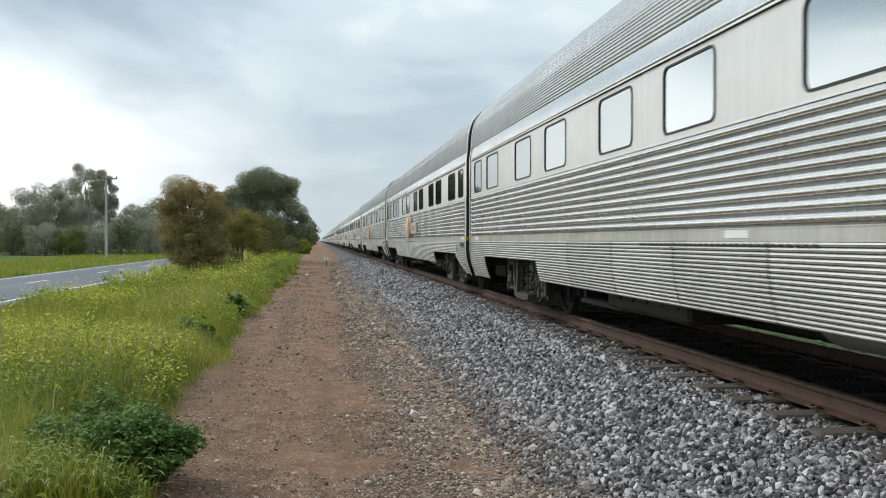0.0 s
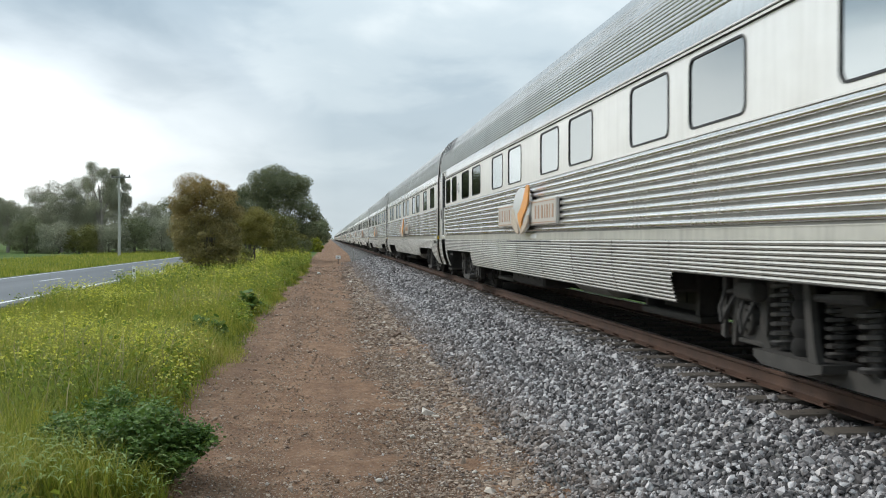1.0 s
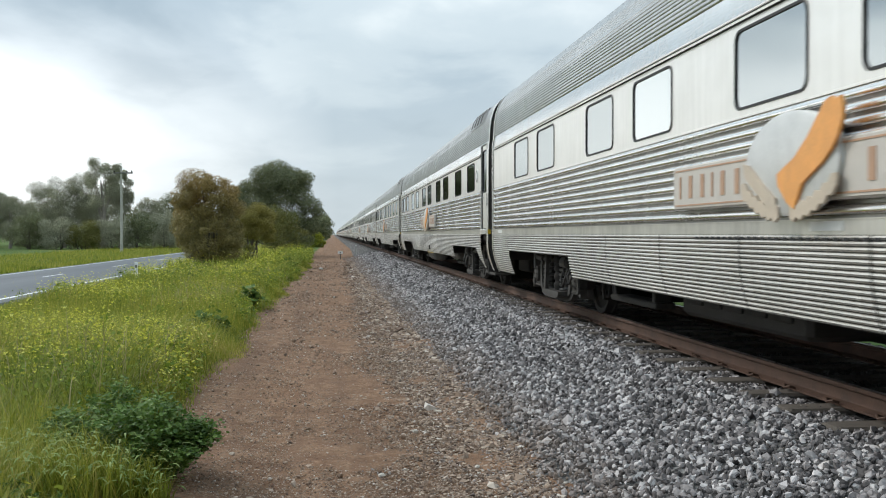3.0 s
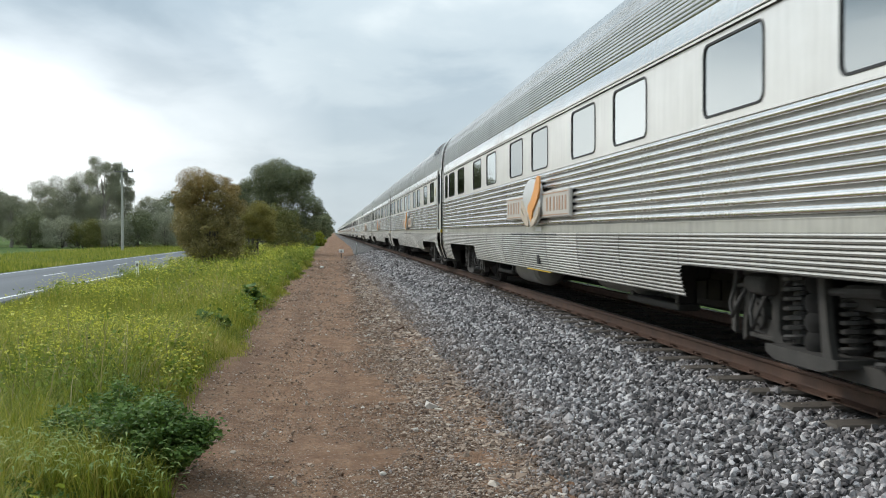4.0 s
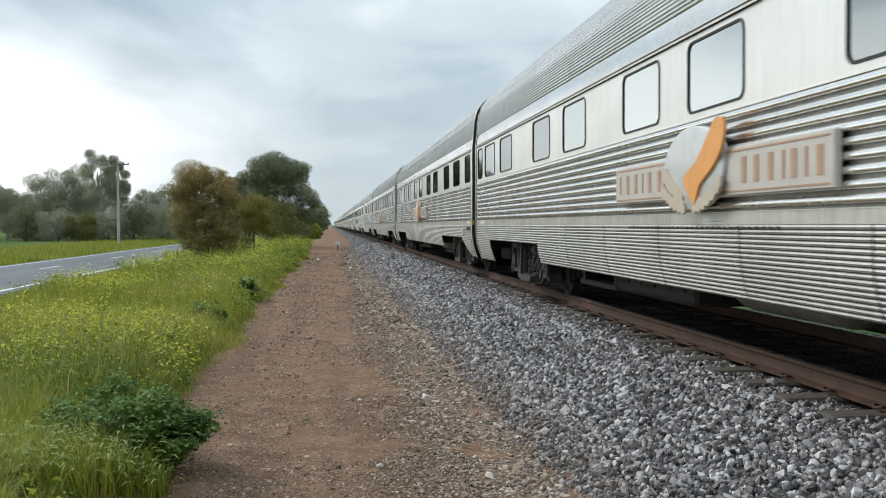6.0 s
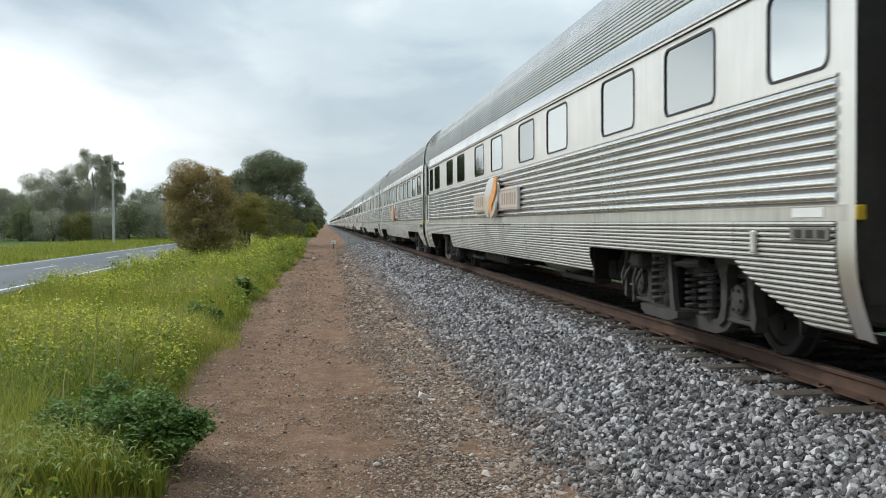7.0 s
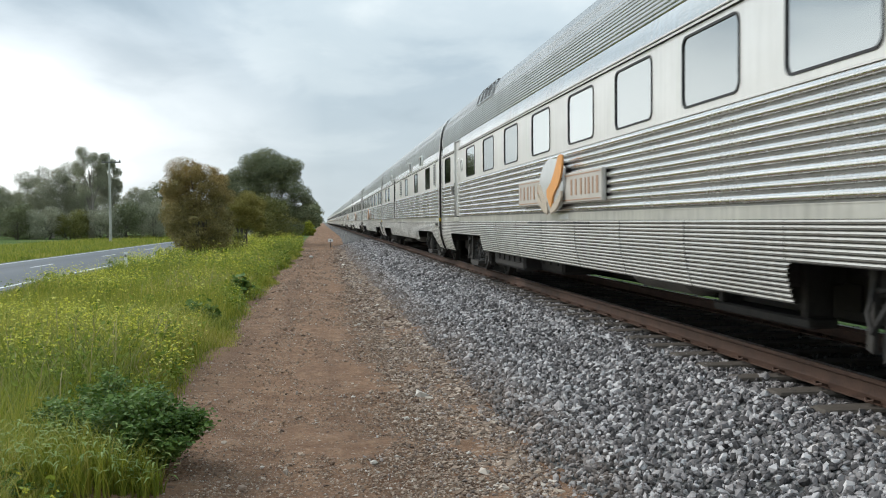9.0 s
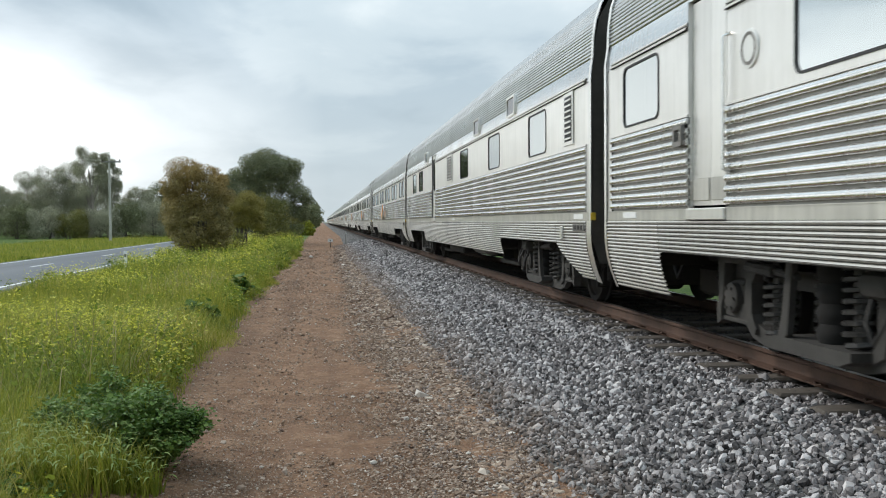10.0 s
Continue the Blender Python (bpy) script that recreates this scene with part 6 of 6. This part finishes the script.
def build_verge():
    rng = np.random.default_rng(21)
    P, M, Pf, Mf = [], [], [], []
    for y0, y1, per, hgt, wid, far in ((3.5, 9, 2600, 0.40, 0.0055, 0), (9, 16, 1300, 0.42, 0.008, 0), (16, 28, 700, 0.44, 0.012, 1), (28, 50, 280, 0.46, 0.02, 1), (50, 110, 55, 0.5, 0.05, 1)):
        n = int((y1 - y0) * 8.0 * per)
        x, y = rng.uniform(-7.75, -1.0, n), rng.uniform(y0, y1, n)
        keep = (x < verge(y) + rng.normal(0, 0.05, n)) & (x > (-0.62 * y - 0.8))
        x, y = x[keep], y[keep]
        h = hgt * tall(x, y) * rng.lognormal(0, 0.28, len(x))
        p, m = blades(rng, x, y, h, wid * rng.uniform(0.6, 1.4, len(x)))
        (Pf if far else P).append(p)
        (Mf if far else M).append(m)
    v, f = scatter([BLADE], np.zeros(sum(map(len, P)), int), np.concatenate(P), np.concatenate(M))
    tagged(new("verge_grass", np_mesh("verge_grass", v, f, M_GRASS)), "tall fresh green grass on the verge beside the path", "grass", kind="stuff")
    # grass further along and beyond the road
    for y0, y1, per in ((20, 60, 70), (60, 140, 30)):
        n = int((y1 - y0) * 12 * per)
        x, y = rng.uniform(-27, -14.2, n), rng.uniform(y0, y1, n)
        p, m = blades(rng, x, y, 0.18 * rng.lognormal(0, 0.4, n), 0.035 * rng.uniform(0.6, 1.4, n))
        Pf.append(p)
        Mf.append(m)
    v, f = scatter([BLADE_FAR], np.zeros(sum(map(len, Pf)), int), np.concatenate(Pf), np.concatenate(Mf))
    tagged(new("roadside_grass", np_mesh("roadside_grass", v, f, M_GRASS)), "green grass along both sides of the road", "grass", kind="stuff")
    # dry seed heads standing above the green, in drifts
    n = 11000
    x, y = rng.uniform(-7.3, -1.5, n), 4 + 40 * rng.random(n) ** 1.3
    keep = (x < verge(y) - 0.15) & (drift(x, y, 0.9, 2.2) > 0.52 + 0.2 * rng.random(n)) & (x > (-0.62 * y - 0.8))
    x, y = x[keep], y[keep]
    p, m = blades(rng, x, y, 0.55 * tall(x, y) * rng.lognormal(0, 0.2, len(x)), 0.012 * (1 + y / 30))
    v, f = scatter([BLADE], np.zeros(len(x), int), p, m)
    tagged(new("seed_grass", np_mesh("seed_grass", v, f, M_STRAW)), "dry straw-coloured seed heads among green grass", "grass", kind="stuff")
    # leafy stalks and yellow flowers of wild mustard
    n = 9000
    x, y = rng.uniform(-7.3, -1.3, n), 4.5 + 75 * rng.random(n) ** 1.7
    thick = drift(x, y, 1.1, 0.9) + 0.15 * np.sin(x * 5.0 + y * 3.0)
    keep = (x < verge(y) - 0.1) & (thick + rng.normal(0, 0.12, n) + 0.25 * np.exp(-((x + 2.5) / 0.7) ** 2 - ((y - 12) / 2.2) ** 2) > 0.55) & (x > (-0.62 * y - 0.8))
    x, y = x[keep], y[keep]
    n = len(x)
    h = 0.55 * (0.55 + 0.45 * tall(x, y)) * (1 + 0.5 * np.clip((y - 18) / 20, 0, 1)) * rng.lognormal(0, 0.18, n)
    bloom = np.clip(0.58 + 0.9 * np.sin(x * 1.7 + y * 0.6) * np.sin(y * 0.45 + 1.0) + np.exp(-((x + 2.5) / 0.9) ** 2 - ((y - 12) / 2.5) ** 2), 0.08, 1.0) * np.where((x > verge(y) - 0.7) & (y > 16), 0.3, 1.0)
    reps = 18
    fx = np.repeat(x, reps) + rng.normal(0, 0.11, n * reps)
    fy = np.repeat(y, reps) + rng.normal(0, 0.11, n * reps)
    fz = np.repeat(h, reps) * rng.uniform(0.6, 1.12, n * reps) + ground_z(fx, fy)
    size = 0.0098 * (1 + fy / 45) * rng.lognormal(0, 0.25, n * reps)
    open_now = rng.random(n * reps) < np.repeat(bloom, reps)
    fx, fy, fz, size = fx[open_now], fy[open_now], fz[open_now], size[open_now]
    petal = (np.array([[0, 0, 0], [0.5, 0.9, 0.15], [-0.5, 0.9, 0.15], [0.5, -0.9, 0.15], [-0.5, -0.9, 0.15], [0.9, 0.5, 0.15], [0.9, -0.5, 0.15], [-0.9, 0.5, 0.15], [-0.9, -0.5, 0.15]], float), np.array([[0, 1, 2], [0, 4, 3], [0, 6, 5], [0, 7, 8]]))
    rot = rand_rot(rng, len(fx), 1.0) * size[:, None, None]
    v, f = scatter([petal], np.zeros(len(fx), int), np.stack([fx, fy, fz], 1), rot)
    tagged(new("mustard_flowers", np_mesh("mustard_flowers", v, f, M_PETAL)), "small yellow wild mustard flowers above the grass", "flowers", kind="stuff")
    reps = 30
    lx = np.repeat(x, reps) + rng.normal(0, 0.07, n * reps)
    ly = np.repeat(y, reps) + rng.normal(0, 0.07, n * reps)
    lz = np.repeat(h, reps) * rng.uniform(0.1, 0.85, n * reps) + ground_z(lx, ly)
    size = 0.045 * (1 + ly / 60) * rng.lognormal(0, 0.3, n * reps)
    rot = rand_rot(rng, n * reps, 1.2) * size[:, None, None]
    v, f = scatter([LEAF], np.zeros(n * reps, int), np.stack([lx, ly, lz], 1), rot)
    tagged(new("mustard_leaves", np_mesh("mustard_leaves", v, f, M_HERB)), "leafy green stalks of wild mustard", "weeds", kind="stuff")
    p, m = blades(rng, x, y, h, np.full(n, 0.008))
    m[:, :, 1] *= 0.2
    v, f = scatter([BLADE], np.zeros(n, int), p, m)
    tagged(new("mustard_stalks", np_mesh("mustard_stalks", v, f, M_GRASS)), "thin green stalks of wild mustard", "weeds", kind="stuff")


build_verge()


def lobed_leaf():
    """A round mallow leaf, cupped, with a wavy rim."""
    v = [(0, 0, 0)]
    for k in range(10):
        a = 2 * math.pi * k / 10
        r = 1.0 if k % 2 else 0.78
        v.append((math.cos(a) * r, math.sin(a) * r, 0.18 + (0.10 if k % 2 else 0)))
    return np.array(v), np.array([[0, 1 + k, 1 + (k + 1) % 10] for k in range(10)])


def build_mallow(x, y, w, h, seed, count, label, leaf=0.0125):
    rng = np.random.default_rng(seed)
    z = float(ground_z(x, y))
    plant = thing("mallow_plant", label, "plant", group="leafy weeds on the verge", m=pose(x, y, z))
    st = Mesh()
    tips = []
    for k in range(34):
        a, r = rng.uniform(0, 2 * math.pi), math.sqrt(rng.random())
        tip = (math.cos(a) * r * w / 2, math.sin(a) * r * w / 2, h * (1.0 - 0.55 * r * r) * rng.uniform(0.7, 1.0))
        tips.append(tip)
        st.tube([(tip[0] * 0.15, tip[1] * 0.15, 0), (tip[0] * 0.6, tip[1] * 0.6, tip[2] * 0.6), tip], [0.007, 0.005, 0.002], 5)
    part("stem_cluster", st, M_GRASS, plant)
    tips = np.array(tips)
    which = rng.integers(0, len(tips), count)
    t = rng.random(count) ** 0.5
    base = tips[which] * np.stack([0.15 + 0.85 * t, 0.15 + 0.85 * t, t], 1)
    pos = base + rng.normal(0, 0.05, (count, 3)) * np.array([w, w, h * 0.7])
    pos[:, 2] = np.maximum(pos[:, 2], 0.02)
    # leaves face up and outward
    size = leaf * rng.lognormal(0, 0.3, count)
    rot = rand_rot(rng, count, 1.05) * size[:, None, None]
    v, f = scatter([lobed_leaf()], np.zeros(count, int), pos, rot)
    part("leaves", np_mesh("leaves", v, f, M_WEED), None, plant)


build_mallow(-1.22, 6.75, 0.92, 0.60, 1, 12500, "bushy dark green mallow plant at the path edge")
build_mallow(-1.62, 7.3, 0.95, 0.62, 2, 6000, "dark green mallow plant among the grass")
build_mallow(-1.80, 21.3, 0.62, 0.62, 3, 420, "small dark leafy weed at the path edge", 0.045)
build_mallow(-1.95, 15.6, 0.7, 0.5, 4, 420, "green leafy weed among yellow flowers", 0.04)
build_mallow(-1.85, 5.9, 0.7, 0.26, 5, 900, "low green mallow plant beside feathery grass")


def build_feather_grass(x, y, w, h, seed, count):
    """A tuft of arching grass with pale drooping seed heads."""
    rng = np.random.default_rng(seed)
    z = float(ground_z(x, y))
    tuft = thing("grass_tuft", "arching grass tuft with pale feathery seed heads", "grass", group="grass tufts by the path", m=pose(x, y, z))
    a = rng.uniform(0, 2 * np.pi, count)
    r = w / 2 * np.sqrt(rng.random(count))
    px, py = np.cos(a) * r, np.sin(a) * r
    p, m = blades(rng, px, py, h * rng.uniform(0.6, 1.1, count), np.full(count, 0.008))
    p[:, 2] = 0
    v, f = scatter([BLADE], np.zeros(count, int), p, m)
    part("foliage", np_mesh("foliage", v, f, M_GRASS), None, tuft)
    n = count // 5
    sp = []
    heads = (np.array([[-0.5, 0, 0], [0.5, 0, 0], [0.6, 0.5, 0.02], [-0.6, 0.5, 0.02], [0.0, 1.0, -0.18]], float), np.array([[0, 1, 2], [0, 2, 3], [3, 2, 4]]))
    tip = np.einsum("nij,j->ni", m[:n], np.array([0, 0.62, 1.0])) + p[:n]
    hm = m[:n].copy()
    d = hm[:, :, 1] / np.maximum(np.linalg.norm(hm[:, :, 1], axis=1), 1e-6)[:, None]
    hm[:, :, 0] = hm[:, :, 0] / np.maximum(np.linalg.norm(hm[:, :, 0], axis=1), 1e-6)[:, None] * 0.011
    hm[:, :, 1] = d * 0.085
    hm[:, :, 2] = np.array([0, 0, 0.12])
    v, f = scatter([heads], np.zeros(n, int), tip - d * 0.02, hm)
    tagged(part("seed_head", np_mesh("seed_head", v, f, M_STRAWGREEN), None, tuft), kind="stuff")


M_STRAWGREEN = leaf_mat("pale_green_seed_head", [(0.1, (0.17, 0.25, 0.07)), (0.6, (0.28, 0.36, 0.12)), (0.95, (0.42, 0.47, 0.21))], rough=0.7, sub=0.3, spread=2.0)
for i, (gx, gy, gw, gh) in enumerate(((-1.30, 6.30, 0.45, 0.34), (-1.50, 6.10, 0.55, 0.38), (-1.75, 6.3, 0.6, 0.42), (-1.95, 6.1, 0.6, 0.42), (-2.2, 6.4, 0.6, 0.42), (-1.55, 6.6, 0.5, 0.42), (-1.90, 6.8, 0.5, 0.42), (-1.15, 6.15, 0.3, 0.22))):
    build_feather_grass(gx, gy, gw, gh * 0.9, 200 + i, 260)


# ---- roadside things ----
def build_pole():
    x, y = -21.3, 101.0
    z = float(ground_z(x, y))
    pl = thing("utility_pole", "tall pale concrete pole with a short crossarm", "utility pole", m=pose(x, y, z))
    m = Mesh()
    m.tube([(0, 0, -0.3), (0, 0, 4.0), (0, 0, 8.7)], [0.15, 0.125, 0.095], 12)
    part("pole", m, M_POLE, pl)
    a = Mesh()
    a.box(-0.75, 1.15, -0.16, -0.09, 7.98, 8.12, 0.015)
    part("crossarm", a, M_TANK, pl)
    for q in (-0.65, 0.60, 1.05):
        h = Mesh()
        h.tube([(q, -0.125, z) for z in (8.11, 8.16, 8.20, 8.30)], [0.03, 0.06, 0.07, 0.03], 8)
        part("insulator", h, M_GRIME_SHADE, pl)


M_POLE = simple("pale_weathered_pole", (0.42, 0.40, 0.36), 0.8, vary=0.2, scale=2)
build_pole()


def build_guide_posts():
    first = None
    for x, y in ((-6.49, 33.0), (-7.4, 118.0), (-7.4, 190.0)):
        if first is None:
            first = thing("guide_post", "white plastic roadside guide post with reflector", "guide post", group="guide posts along the road")
            m = Mesh()
            m.box(-0.055, 0.055, -0.012, 0.012, -0.15, 0.90, 0.008)
            part("post", m, M_WHITE, first)
            r = Mesh()
            r.box(-0.035, 0.035, -0.017, -0.0125, 0.72, 0.82, 0.002)
            part("reflector", r, M_TANK, first)
            first.matrix_world = pose(x, y, float(ground_z(x, y)))
        else:
            copy_thing(first, pose(x, y, float(ground_z(x, y))))


build_guide_posts()


def build_markers():
    x, y = 0.56, 66.0
    mk = thing("track_marker", "small white plate on a short dark peg in the dirt", "marker", m=pose(x, y, float(ground_z(x, y))))
    p = Mesh()
    p.tube([(0, 0, -0.1), (0, 0, 0.5)], 0.025, 7)
    part("peg", p, M_GRIME_SHADE, mk)
    s = Mesh()
    s.box(-0.17, 0.17, -0.045, -0.025, 0.36, 0.58, 0.01)
    plate = part("plate", s, M_WHITE, mk)
    w = Mesh()
    w.box(-0.05, 0.03, -0.049, -0.0455, 0.42, 0.50)
    part("writing_bar", w, M_GRIME_SHADE, plate)
    x, y = 1.78, 73.0
    pg = thing("track_peg", "thin pale survey peg at the ballast toe", "peg", m=pose(x, y, float(ground_z(x, y))))
    q = Mesh()
    q.box(-0.035, 0.035, -0.02, 0.02, -0.1, 0.78, 0.008)
    part("post", q, M_POLE, pg)
    c = Mesh()
    c.box(-0.04, 0.04, -0.025, 0.025, 0.782, 0.85, 0.008)
    part("cap", c, M_WHITE, pg)


build_markers()


def build_rocks():
    rng = np.random.default_rng(77)
    shapes = stone_shapes(rng, 5)
    for i, (x, y, s, mat, lab) in enumerate(((-0.55, 47.0, 0.16, M_WHITE, "white stone lying on the dirt path"), (0.71, 8.25, 0.036, M_PALE, "small pale stone on the dirt path"), (0.05, 26.0, 0.05, M_PALE, "small pale stone on the dirt path"), (1.05, 6.95, 0.024, M_PALE, "small pale stone near the ballast"), (0.35, 6.8, 0.03, M_PALE, "small pale stone on the dirt path"))):
        v, f = shapes[i]
        ob = new("stone", np_mesh("stone", v * s, f, mat))
        ob.matrix_world = pose(x, y, float(ground_z(x, y)) + s * 0.3, 10, 15, 40 * i)
        tagged(ob, lab, "stone", group="loose stones on the path")


M_PALE = simple("pale_stone", (0.55, 0.50, 0.44), 0.9, vary=0.2, scale=20)
build_rocks()



# ---- what moves ----
def run(t):
    """Metres that the train has gone by t seconds; it slows a little."""
    return 24.0 * (0.7026 * t - 0.006225 * t * t)


JOINT_0 = 19.15      # where the joint behind the first carriage stands at the start


def motions():
    times = [0.5 * k for k in range(21)]
    for n, car in CARS.items():
        slip = max(0.0, 0.05 * (n - 3))
        walk(car, [(t, pose(TRACK_X, JOINT_0 - run(t) + SPACING * (n - 1) + 0.2 + slip, DATUM)) for t in times])
    # the wheels of the carriages that come near turn with the way gone
    near = [car for n, car in CARS.items() if 0 <= n <= 7]
    radius = 0.452
    for car in near:
        for w in [o for o in car.children_recursive if o.name.startswith("wheelset")]:
            y = w.location.y
            way = 1 if w.parent.location.y < BODY_L / 2 else -1
            rows = []
            for k in range(301):
                t = k / 30
                rows.append((t, Matrix.LocRotScale((0, y, 0.4575), Euler((way * run(t) / radius, 0, 0)), None)))
            walk(w, rows)


motions()
